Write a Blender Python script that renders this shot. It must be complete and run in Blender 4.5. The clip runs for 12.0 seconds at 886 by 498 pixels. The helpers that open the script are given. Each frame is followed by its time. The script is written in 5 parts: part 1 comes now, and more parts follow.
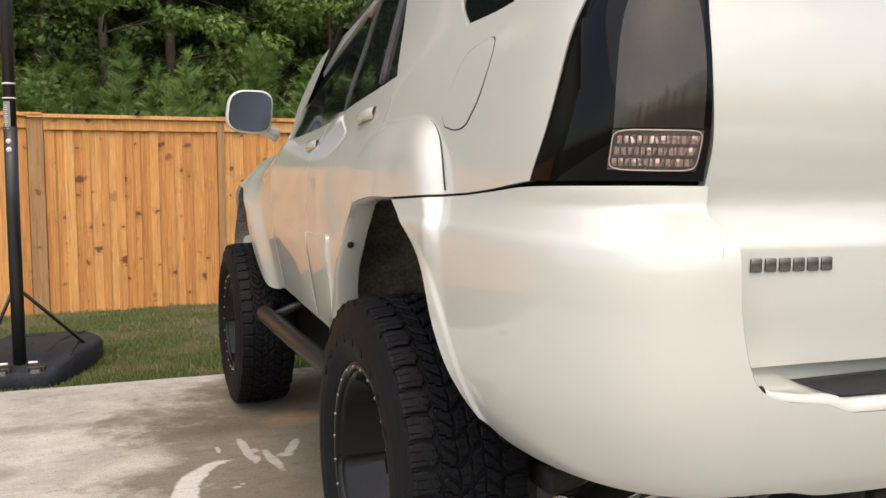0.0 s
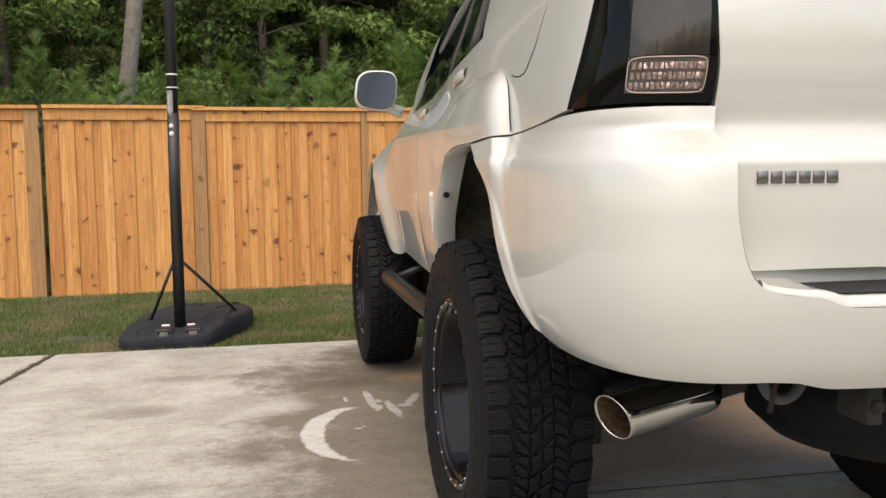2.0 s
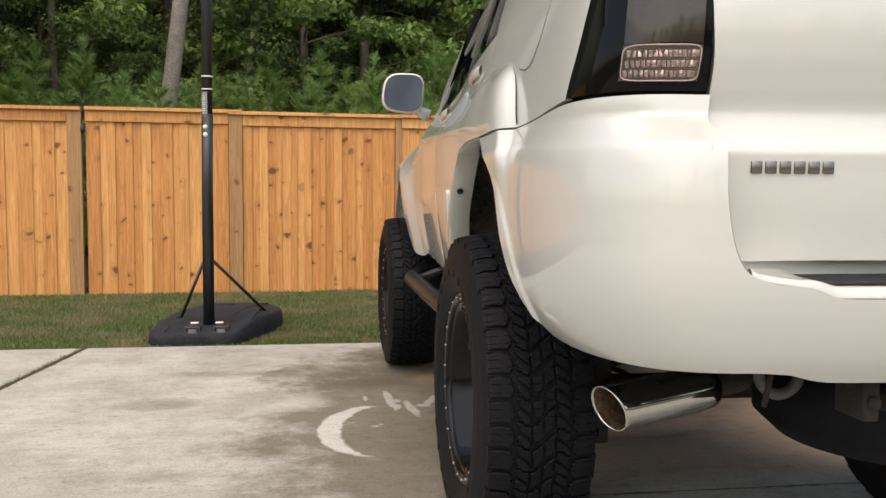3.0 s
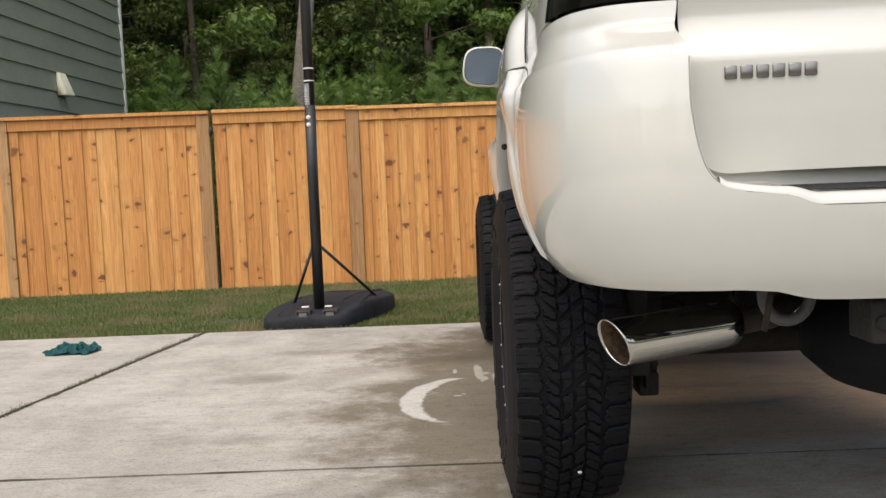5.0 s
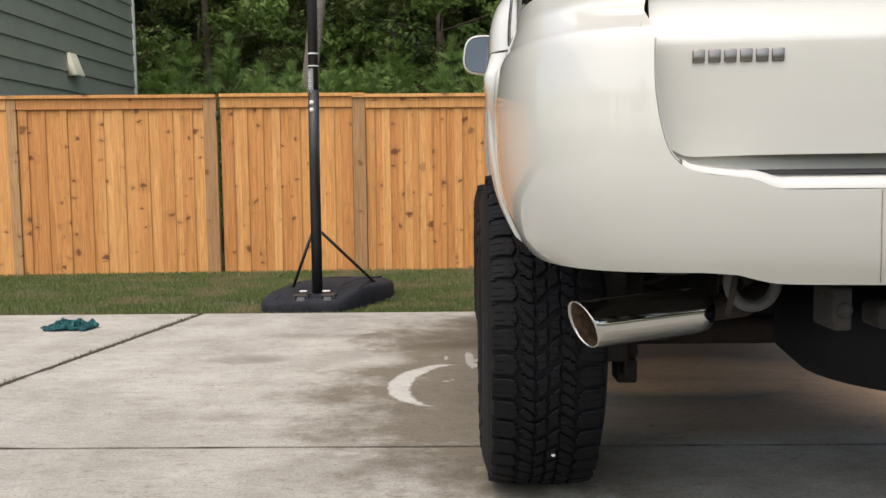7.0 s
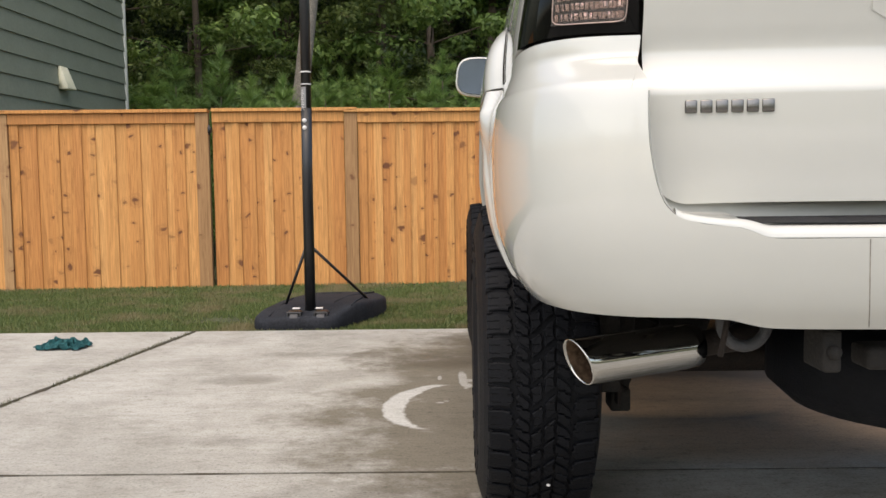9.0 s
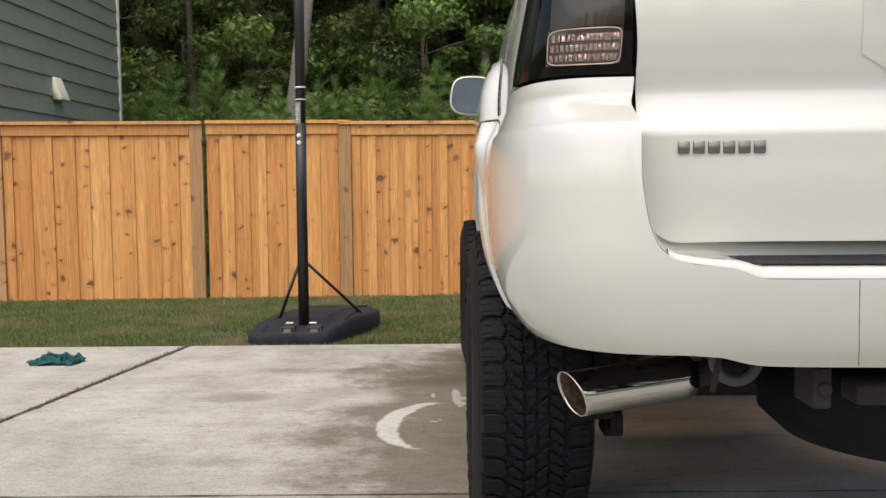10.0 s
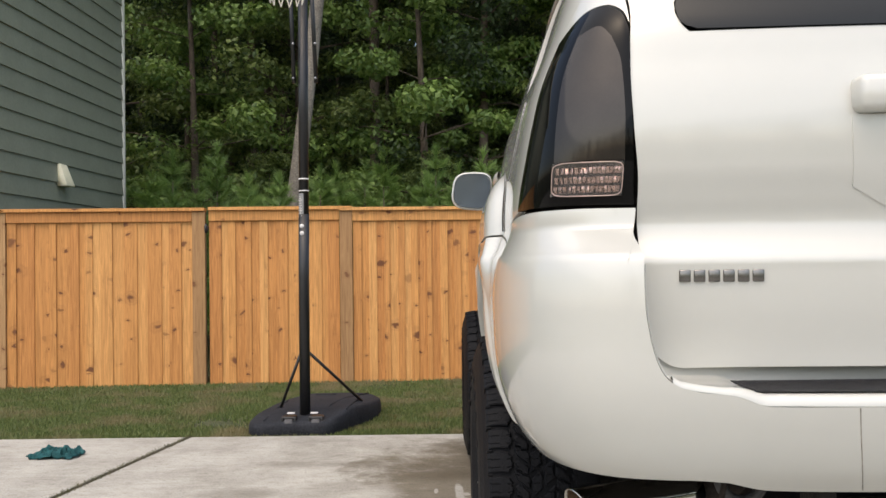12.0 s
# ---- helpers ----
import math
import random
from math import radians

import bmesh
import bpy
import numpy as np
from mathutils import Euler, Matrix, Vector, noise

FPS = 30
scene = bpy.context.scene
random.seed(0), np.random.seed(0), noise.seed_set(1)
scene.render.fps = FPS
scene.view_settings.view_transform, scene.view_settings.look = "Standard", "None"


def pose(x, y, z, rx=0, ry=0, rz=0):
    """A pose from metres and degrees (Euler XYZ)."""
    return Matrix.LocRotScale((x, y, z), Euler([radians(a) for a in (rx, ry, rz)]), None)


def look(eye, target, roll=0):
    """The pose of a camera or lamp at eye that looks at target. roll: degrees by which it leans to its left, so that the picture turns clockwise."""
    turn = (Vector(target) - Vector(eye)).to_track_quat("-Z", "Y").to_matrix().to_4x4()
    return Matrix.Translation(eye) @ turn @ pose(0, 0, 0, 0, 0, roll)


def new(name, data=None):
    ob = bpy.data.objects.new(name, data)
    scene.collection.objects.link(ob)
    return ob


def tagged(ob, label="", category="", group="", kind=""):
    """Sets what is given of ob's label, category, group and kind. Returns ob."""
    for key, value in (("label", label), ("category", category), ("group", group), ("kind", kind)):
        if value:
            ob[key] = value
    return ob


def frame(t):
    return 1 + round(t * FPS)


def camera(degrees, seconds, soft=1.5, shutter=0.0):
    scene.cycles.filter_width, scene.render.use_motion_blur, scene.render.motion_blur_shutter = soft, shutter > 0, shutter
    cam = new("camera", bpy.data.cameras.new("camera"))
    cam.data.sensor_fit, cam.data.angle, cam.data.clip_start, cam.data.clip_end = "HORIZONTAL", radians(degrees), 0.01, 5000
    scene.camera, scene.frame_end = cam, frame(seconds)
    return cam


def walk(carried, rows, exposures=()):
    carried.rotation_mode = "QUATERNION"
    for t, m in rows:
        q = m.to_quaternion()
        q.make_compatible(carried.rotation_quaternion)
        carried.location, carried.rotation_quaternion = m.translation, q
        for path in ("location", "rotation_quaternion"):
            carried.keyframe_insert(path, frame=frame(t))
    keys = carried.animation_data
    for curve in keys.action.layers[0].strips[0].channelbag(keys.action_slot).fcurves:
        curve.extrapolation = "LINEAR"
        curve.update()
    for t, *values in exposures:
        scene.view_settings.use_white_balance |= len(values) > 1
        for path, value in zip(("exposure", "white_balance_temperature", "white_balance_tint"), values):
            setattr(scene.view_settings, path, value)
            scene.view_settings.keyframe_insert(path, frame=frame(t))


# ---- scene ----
cam = camera(52.2, 12.0)
PATH = [
    (0, (-1.561, -1.075, 1.313), (-0.843, 0.783, 1.131), -0.0),
    (0.5, (-1.541, -1.152, 1.304), (-0.886, 0.728, 1.121), -0.4),
    (1, (-1.552, -1.314, 1.295), (-0.963, 0.589, 1.121), -0.5),
    (1.5, (-1.507, -1.383, 1.256), (-1.021, 0.549, 1.068), -0.8),
    (2, (-1.459, -1.399, 1.179), (-1.064, 0.553, 0.996), -0.6),
    (2.5, (-1.418, -1.386, 1.092), (-1.068, 0.577, 0.933), -0.3),
    (3, (-1.377, -1.439, 1.126), (-1.068, 0.531, 0.971), 0.5),
    (3.5, (-1.24, -1.451, 1.119), (-1.051, 0.533, 0.949), 0.3),
    (5.5, (-1.028, -1.483, 0.958), (-1.067, 0.511, 0.81), -2.2),
    (6, (-0.992, -1.481, 0.954), (-1.049, 0.512, 0.795), -1.5),
    (6.5, (-0.974, -1.49, 0.953), (-1.025, 0.503, 0.786), -0.8),
    (8.5, (-0.982, -1.515, 0.993), (-1.003, 0.479, 0.836), -0.8),
    (9, (-0.988, -1.525, 1.026), (-1.007, 0.47, 0.875), -0.7),
    (9.5, (-0.995, -1.537, 1.058), (-1.006, 0.458, 0.913), -0.6),
    (10, (-0.993, -1.54, 1.083), (-0.996, 0.456, 0.948), -0.5),
    (10.5, (-0.995, -1.551, 1.113), (-0.993, 0.446, 0.998), -0.6),
    (11, (-0.996, -1.562, 1.137), (-0.996, 0.437, 1.066), -0.6),
    (11.5, (-1.008, -1.576, 1.16), (-1.006, 0.424, 1.144), -0.4),
    (12, (-1.012, -1.587, 1.181), (-1.01, 0.412, 1.213), -0.7),
]
walk(cam, [(t, look(eye, target, roll)) for t, eye, target, roll in PATH],
     [(0, 1.12, 7550, 11), (2.5, 1.09, 7600, 11), (5.5, 1.01, 7350, 10), (9, 1.02, 7250, 10), (12, 0.98, 7200, 10)])

# ---- light ----
world = bpy.data.worlds.new("world")
scene.world = world
world.use_nodes = True
wn = world.node_tree.nodes
wl = world.node_tree.links
sky = wn.new("ShaderNodeTexSky")
sky.sky_type, sky.sun_disc = "NISHITA", False
sky.sun_elevation, sky.sun_rotation = radians(63), radians(205)
sky.air_density, sky.dust_density, sky.ozone_density = 1.0, 3.0, 1.0
wl.new(sky.outputs[0], wn["Background"].inputs[0])
wn["Background"].inputs[1].default_value = 0.15
sun = new("sun", bpy.data.lights.new("sun", "SUN"))
sun.data.energy, sun.data.angle, sun.data.color = 0.88, radians(112), (1.0, 0.97, 0.935)
sun.matrix_basis = look((-2.2, -4.6, 9.6), (0, 0, 0))


# ---- materials ----
def mat(name):
    m = bpy.data.materials.new(name)
    m.use_nodes = True
    return m, m.node_tree.nodes, m.node_tree.links, m.node_tree.nodes["Principled BSDF"]


def node(nt, kind, **sets):
    n = nt.new(kind)
    for k, v in sets.items():
        if k in n.inputs:
            n.inputs[k].default_value = v
    return n


def ramp(nt, stops):
    r = nt.new("ShaderNodeValToRGB")
    while len(r.color_ramp.elements) < len(stops):
        r.color_ramp.elements.new(0.5)
    for e, (p, c) in zip(r.color_ramp.elements, stops):
        e.position, e.color = p, (*c, 1) if len(c) == 3 else c
    return r


def simple(name, color, rough=0.5, metal=0.0, vary=0.15, scale=8.0, bump=0.0, bscale=60.0, coat=0.0, spec=0.5):
    """a surface with two scales of variation in tone and a fine relief"""
    m, nt, ln, b = mat(name)
    co = nt.new("ShaderNodeTexCoord")
    n1 = node(nt, "ShaderNodeTexNoise", Scale=scale, Detail=6.0, Roughness=0.6)
    n2 = node(nt, "ShaderNodeTexNoise", Scale=scale * 9, Detail=4.0)
    ln.new(co.outputs["Object"], n1.inputs["Vector"])
    ln.new(co.outputs["Object"], n2.inputs["Vector"])
    mix = node(nt, "ShaderNodeMath")
    mix.operation = "ADD"
    ln.new(n1.outputs[0], mix.inputs[0])
    ln.new(n2.outputs[0], mix.inputs[1])
    lo = tuple(max(0, c * (1 - vary)) for c in color)
    hi = tuple(min(1, c * (1 + vary)) for c in color)
    r = ramp(nt, [(0.35, lo), (0.65, hi)])
    half = node(nt, "ShaderNodeMath")
    half.operation = "MULTIPLY"
    half.inputs[1].default_value = 0.5
    ln.new(mix.outputs[0], half.inputs[0])
    ln.new(half.outputs[0], r.inputs[0])
    ln.new(r.outputs[0], b.inputs["Base Color"])
    b.inputs["Roughness"].default_value = rough
    b.inputs["Metallic"].default_value = metal
    b.inputs["Coat Weight"].default_value = coat
    b.inputs["Coat Roughness"].default_value = 0.03
    b.inputs["Specular IOR Level"].default_value = spec
    if bump:
        n3 = node(nt, "ShaderNodeTexNoise", Scale=bscale, Detail=5.0)
        ln.new(co.outputs["Object"], n3.inputs["Vector"])
        bp = node(nt, "ShaderNodeBump", Strength=bump, Distance=0.01)
        ln.new(n3.outputs[0], bp.inputs["Height"])
        ln.new(bp.outputs[0], b.inputs["Normal"])
    return m


M = {}
M["paint"] = simple("pearl_paint", (0.528, 0.527, 0.488), 0.40, 0.13, 0.012, 2.0, 0.0, coat=1.0, spec=0.15)
M["paint"].node_tree.nodes["Principled BSDF"].inputs["Coat IOR"].default_value = 1.62
M["black_gloss"] = simple("smoked_plastic", (0.003, 0.003, 0.003), 0.04, 0, 0.1, coat=0.0, spec=0.17)
M["glass_dark"] = simple("tinted_glass", (0.005, 0.007, 0.008), 0.04, 0, 0.1, spec=0.3)
M["rubber"] = simple("tyre_rubber", (0.0042, 0.0047, 0.0064), 0.58, 0, 0.35, 14, 0.25, 220, spec=0.16)
M["trim"] = simple("black_plastic", (0.046, 0.046, 0.049), 0.55, 0, 0.25, 10, 0.3, 300)
M["rim"] = simple("black_wheel_paint", (0.004, 0.004, 0.005), 0.09, 0.0, 0.2, 6, coat=0.0, spec=0.22)
M["bolt"] = simple("bright_bolt", (0.30, 0.30, 0.31), 0.35, 1.0, 0.1)
M["chrome"] = simple("chrome", (0.50, 0.49, 0.46), 0.06, 1.0, 0.06, 30)
M["badge"] = simple("dark_chrome", (0.20, 0.19, 0.18), 0.25, 1.0, 0.1, 60)
M["soot"] = simple("sooty_steel", (0.20, 0.135, 0.09), 0.28, 0.65, 0.85, 7)
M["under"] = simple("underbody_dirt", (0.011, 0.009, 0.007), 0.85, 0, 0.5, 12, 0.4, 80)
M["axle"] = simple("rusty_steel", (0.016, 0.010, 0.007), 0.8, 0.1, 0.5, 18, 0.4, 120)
M["liner"] = simple("muddy_liner", (0.26, 0.235, 0.20), 0.9, 0, 0.6, 9, 0.6, 60)
M["mirror"] = simple("mirror_glass", (0.11, 0.125, 0.15), 0.12, 1.0, 0.01)
M["steel_black"] = simple("black_powder_coat", (0.012, 0.012, 0.013), 0.38, 0, 0.25, 9, 0.1, 150)
M["tank"] = simple("black_poly_tank", (0.022, 0.024, 0.029), 0.75, 0, 0.4, 7, 0.3, 60, spec=0.12)
M["white_label"] = simple("pale_label", (0.62, 0.60, 0.58), 0.5, 0, 0.1, 40)
M["net"] = simple("net_cord", (0.62, 0.58, 0.50), 0.8, 0, 0.2, 40)
M["siding"] = simple("siding_paint", (0.215, 0.230, 0.172), 0.6, 0, 0.10, 3, 0.15, 40)
M["white_trim"] = simple("white_trim", (0.78, 0.75, 0.66), 0.5, 0, 0.06, 6)
M["vent"] = simple("vent_cover", (0.92, 0.84, 0.60), 0.5, 0, 0.1, 9)
M["rag"] = simple("teal_cloth", (0.028, 0.150, 0.160), 0.9, 0, 0.4, 40, 0.6, 400)
M["bark"] = simple("grey_bark", (0.21, 0.185, 0.155), 0.9, 0, 0.5, 5, 1.0, 18)
M["bark_dark"] = simple("brown_bark", (0.10, 0.075, 0.055), 0.9, 0, 0.5, 5, 1.0, 18)
M["label_grey"] = simple("grey_label", (0.20, 0.20, 0.20), 0.5, 0, 0.2, 40)
M["lens_rib"] = simple("clear_lens_back", (0.42, 0.30, 0.26), 0.16, 0.95, 0.25, 50)
M["lens_rim"] = simple("lens_edge", (0.46, 0.34, 0.30), 0.25, 0.3, 0.2, 40)
M["smoke_lens"] = simple("smoked_lens", (0.044, 0.038, 0.033), 0.10, 0.5, 0.1, 30)
m, nt, ln, b = mat("clear_lens")
b.inputs["Base Color"].default_value = (0.95, 0.90, 0.86, 1)
b.inputs["Roughness"].default_value = 0.03
b.inputs["Transmission Weight"].default_value = 0.96
b.inputs["IOR"].default_value = 1.35
M["clear_lens"] = m


def math_node(nt, ln, op, a, b_=None, clamp=False):
    n = nt.new("ShaderNodeMath")
    n.operation, n.use_clamp = op, clamp
    for i, v in enumerate((a, b_)):
        if v is None:
            continue
        if isinstance(v, (int, float)):
            n.inputs[i].default_value = v
        else:
            ln.new(v, n.inputs[i])
    return n.outputs[0]


def wood(name, dark, middle, light):
    """cedar boards: each its own tone, grain along z, knots"""
    m, nt, ln, b = mat(name)
    co = nt.new("ShaderNodeTexCoord")
    oi = nt.new("ShaderNodeObjectInfo")
    off = node(nt, "ShaderNodeVectorMath")
    off.operation = "MULTIPLY_ADD"
    comb = nt.new("ShaderNodeCombineXYZ")
    for i in range(3):
        ln.new(oi.outputs["Random"], comb.inputs[i])
    off.inputs[1].default_value = (37.0, 11.0, 53.0)
    ln.new(comb.outputs[0], off.inputs[0])
    ln.new(co.outputs["Object"], off.inputs[2])
    mp = node(nt, "ShaderNodeMapping")
    mp.inputs["Scale"].default_value = (26, 26, 1.1)
    ln.new(off.outputs[0], mp.inputs[0])
    grain = node(nt, "ShaderNodeTexNoise", Scale=1.6, Detail=7.0, Roughness=0.65, Distortion=0.6)
    ln.new(mp.outputs[0], grain.inputs["Vector"])
    bend = node(nt, "ShaderNodeTexNoise", Scale=2.2, Detail=2.0)
    ln.new(off.outputs[0], bend.inputs["Vector"])
    ln.new(math_node(nt, ln, "MULTIPLY", bend.outputs[0], 3.0), grain.inputs["Distortion"])
    kv = node(nt, "ShaderNodeMapping")
    kv.inputs["Scale"].default_value = (3.8, 3.8, 5.2)
    ln.new(off.outputs[0], kv.inputs[0])
    knots = node(nt, "ShaderNodeTexVoronoi", Scale=1.0)
    knots.voronoi_dimensions = "2D"
    warp = node(nt, "ShaderNodeTexNoise", Scale=3.0, Detail=3.0)
    ln.new(kv.outputs[0], warp.inputs["Vector"])
    wv = nt.new("ShaderNodeVectorMath")
    wv.operation = "MULTIPLY_ADD"
    wv.inputs[1].default_value = (0.40, 0.40, 0.55)
    ln.new(warp.outputs["Color"], wv.inputs[0])
    ln.new(kv.outputs[0], wv.inputs[2])
    face = nt.new("ShaderNodeSeparateXYZ")
    ln.new(wv.outputs[0], face.inputs[0])
    flat = nt.new("ShaderNodeCombineXYZ")
    ln.new(face.outputs[0], flat.inputs[0])
    ln.new(face.outputs[2], flat.inputs[1])
    ln.new(flat.outputs[0], knots.inputs["Vector"])
    kr = ramp(nt, [(0.055, (0.95, 0.95, 0.95)), (0.085, (0.78, 0.78, 0.78)), (0.115, (0.30, 0.30, 0.30)), (0.17, (0.06, 0.06, 0.06)), (0.22, (0.20, 0.20, 0.20)), (0.30, (0, 0, 0))])
    pick = nt.new("ShaderNodeSeparateColor")
    ln.new(knots.outputs["Color"], pick.inputs[0])
    ln.new(math_node(nt, ln, "MULTIPLY", knots.outputs["Distance"], math_node(nt, ln, "ADD", 0.55, math_node(nt, ln, "MULTIPLY", pick.outputs[1], 1.5))), kr.inputs[0])
    some = math_node(nt, ln, "MULTIPLY", math_node(nt, ln, "SUBTRACT", pick.outputs[0], 0.42), 4.0, True)
    shown = math_node(nt, ln, "MULTIPLY", kr.outputs[0], some)
    tone = ramp(nt, [(0.0, dark), (0.5, middle), (1.0, light)])
    ln.new(oi.outputs["Random"], tone.inputs[0])
    gr = ramp(nt, [(0.3, (0.62, 0.55, 0.47)), (0.65, (1.10, 1.08, 1.04))])
    ln.new(grain.outputs[0], gr.inputs[0])
    mul = node(nt, "ShaderNodeMix")
    mul.data_type, mul.blend_type = "RGBA", "MULTIPLY"
    mul.inputs[0].default_value = 1.0
    ln.new(tone.outputs[0], mul.inputs[6])
    ln.new(gr.outputs[0], mul.inputs[7])
    mk = node(nt, "ShaderNodeMix")
    mk.data_type = "RGBA"
    ln.new(shown, mk.inputs[0])
    ln.new(mul.outputs[2], mk.inputs[6])
    mk.inputs[7].default_value = (0.13, 0.042, 0.014, 1)
    ln.new(mk.outputs[2], b.inputs["Base Color"])
    b.inputs["Roughness"].default_value = 0.72
    bp = node(nt, "ShaderNodeBump", Strength=0.35, Distance=0.004)
    ln.new(grain.outputs[0], bp.inputs["Height"])
    ln.new(bp.outputs[0], b.inputs["Normal"])
    return m


M["cedar"] = wood("cedar", (0.51, 0.222, 0.067), (0.61, 0.296, 0.094), (0.695, 0.378, 0.140))
M["treated"] = wood("treated_post", (0.36, 0.205, 0.092), (0.40, 0.235, 0.110), (0.44, 0.265, 0.125))


def concrete():
    """broom-finished slab, damp in patches, with dried marks, clay stains and painted under-car shade"""
    m, nt, ln, b = mat("damp_concrete")
    geo = nt.new("ShaderNodeNewGeometry")
    sep = nt.new("ShaderNodeSeparateXYZ")
    ln.new(geo.outputs["Position"], sep.inputs[0])
    X, Y = sep.outputs[0], sep.outputs[1]
    damp = node(nt, "ShaderNodeTexNoise", Scale=0.55, Detail=7.0, Roughness=0.6, Distortion=0.5)
    ln.new(geo.outputs["Position"], damp.inputs["Vector"])
    fine = node(nt, "ShaderNodeTexNoise", Scale=90.0, Detail=5.0, Roughness=0.7)
    ln.new(geo.outputs["Position"], fine.inputs["Vector"])
    mid = node(nt, "ShaderNodeTexNoise", Scale=2.4, Detail=10.0, Roughness=0.72)
    ln.new(geo.outputs["Position"], mid.inputs["Vector"])

    def blob(cx, cy, rx, ry, edge=0.5, rag=None, amp=2.0, skew=0.0):
        """1 in the middle of a patch, falling to 0 at its wavering edge"""
        dx = math_node(nt, ln, "SUBTRACT", X, cx)
        if skew:
            dx = math_node(nt, ln, "SUBTRACT", dx, math_node(nt, ln, "MULTIPLY", math_node(nt, ln, "SUBTRACT", Y, cy), skew))
        dx = math_node(nt, ln, "MULTIPLY", dx, 1 / rx)
        dy = math_node(nt, ln, "MULTIPLY", math_node(nt, ln, "SUBTRACT", Y, cy), 1 / ry)
        d = math_node(nt, ln, "ADD", math_node(nt, ln, "MULTIPLY", dx, dx), math_node(nt, ln, "MULTIPLY", dy, dy))
        d = math_node(nt, ln, "ADD", d, math_node(nt, ln, "MULTIPLY", math_node(nt, ln, "SUBTRACT", (rag or mid).outputs[0], 0.5), amp))
        return math_node(nt, ln, "MULTIPLY", math_node(nt, ln, "SUBTRACT", 1.0, d), 1 / edge, True)

    torn = node(nt, "ShaderNodeTexNoise", Scale=13.0, Detail=5.0, Roughness=0.6)
    ln.new(geo.outputs["Position"], torn.inputs["Vector"])
    wash = node(nt, "ShaderNodeTexNoise", Scale=1.0, Detail=9.0, Roughness=0.75)
    wm = node(nt, "ShaderNodeMapping")
    wm.inputs["Scale"].default_value = (2.2, 9.0, 1.0)
    ln.new(geo.outputs["Position"], wm.inputs[0])
    ln.new(wm.outputs[0], wash.inputs["Vector"])
    # slab still damp beside the car, but for a dry tongue; same tone underneath
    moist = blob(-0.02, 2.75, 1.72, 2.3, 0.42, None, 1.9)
    # moist tone thinned under the tail, standing in for low light reaching in
    low_light = blob(0.35, 1.30, 0.95, 0.55, 0.5, None, 1.2)
    moist = math_node(nt, ln, "MULTIPLY", moist, math_node(nt, ln, "SUBTRACT", 1.0, math_node(nt, ln, "MULTIPLY", low_light, 0.8)), True)
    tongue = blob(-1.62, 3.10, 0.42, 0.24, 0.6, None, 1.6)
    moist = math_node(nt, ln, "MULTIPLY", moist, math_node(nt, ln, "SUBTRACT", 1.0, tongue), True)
    # darker pools on it; the last, under the car, adds painted shade
    wet_and_shade = math_node(nt, ln, "MULTIPLY", math_node(nt, ln, "SUBTRACT", damp.outputs[0], 0.47), 1.2, True)
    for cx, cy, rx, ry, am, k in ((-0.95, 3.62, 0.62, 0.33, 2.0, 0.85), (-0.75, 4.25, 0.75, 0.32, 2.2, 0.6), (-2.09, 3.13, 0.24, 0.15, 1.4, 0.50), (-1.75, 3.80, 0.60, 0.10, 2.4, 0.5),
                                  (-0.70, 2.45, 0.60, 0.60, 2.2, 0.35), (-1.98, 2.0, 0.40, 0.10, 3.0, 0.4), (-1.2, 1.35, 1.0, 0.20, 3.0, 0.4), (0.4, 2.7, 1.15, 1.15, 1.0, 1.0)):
        wet_and_shade = math_node(nt, ln, "MAXIMUM", wet_and_shade, math_node(nt, ln, "MULTIPLY", blob(cx, cy, rx, ry, 1.3, None, am), k))
    wet_and_shade = math_node(nt, ln, "MULTIPLY", wet_and_shade, math_node(nt, ln, "ADD", 0.25, math_node(nt, ln, "MULTIPLY", wash.outputs[0], 1.5)), True)
    clay = blob(0.15, 2.75, 0.65, 0.40, 1.2, None, 1.2)
    for cx, cy, rx, ry, k in ((0.85, 2.25, 0.60, 0.75, 1.0), (-0.62, 3.52, 0.20, 0.16, 0.55), (0.08, 2.50, 0.75, 0.22, 1.0), (0.3, 1.95, 1.0, 0.35, 0.4)):
        clay = math_node(nt, ln, "MAXIMUM", clay, math_node(nt, ln, "MULTIPLY", blob(cx, cy, rx, ry, 1.0, None, 1.2), k))
    # dried marks: a crescent, two hooked strokes and a few drops
    outer = blob(-1.05, 2.56, 0.266, 0.42, 0.10, torn, 0.30, 0.06)
    inner = blob(-0.952, 2.56, 0.262, 0.46, 0.10, torn, 0.35, 0.10)
    cres = math_node(nt, ln, "MULTIPLY", outer, math_node(nt, ln, "SUBTRACT", 1.0, inner), True)
    for cx, cy, rx, ry, sk in ((-0.937, 3.10, 0.026, 0.24, -0.04), (-0.905, 3.06, 0.030, 0.035, 0), (-0.915, 2.93, 0.022, 0.07, 0.15), (-0.725, 3.06, 0.030, 0.14, 0.42), (-0.845, 2.90, 0.028, 0.17, -0.1),
                               (-0.78, 2.955, 0.05, 0.035, 0), (-1.058, 3.13, 0.012, 0.06, 0), (-1.047, 2.60, 0.022, 0.016, 0), (-1.02, 2.63, 0.016, 0.012, 0), (-0.60, 2.95, 0.03, 0.015, 0)):
        cres = math_node(nt, ln, "MAXIMUM", cres, math_node(nt, ln, "MULTIPLY", blob(cx, cy, rx, ry, 0.5, torn, 2.2, sk), 0.62))
    base = ramp(nt, [(0.26, (0.24, 0.225, 0.192)), (0.45, (0.345, 0.330, 0.294)), (0.62, (0.42, 0.406, 0.368))])
    ln.new(mid.outputs[0], base.inputs[0])

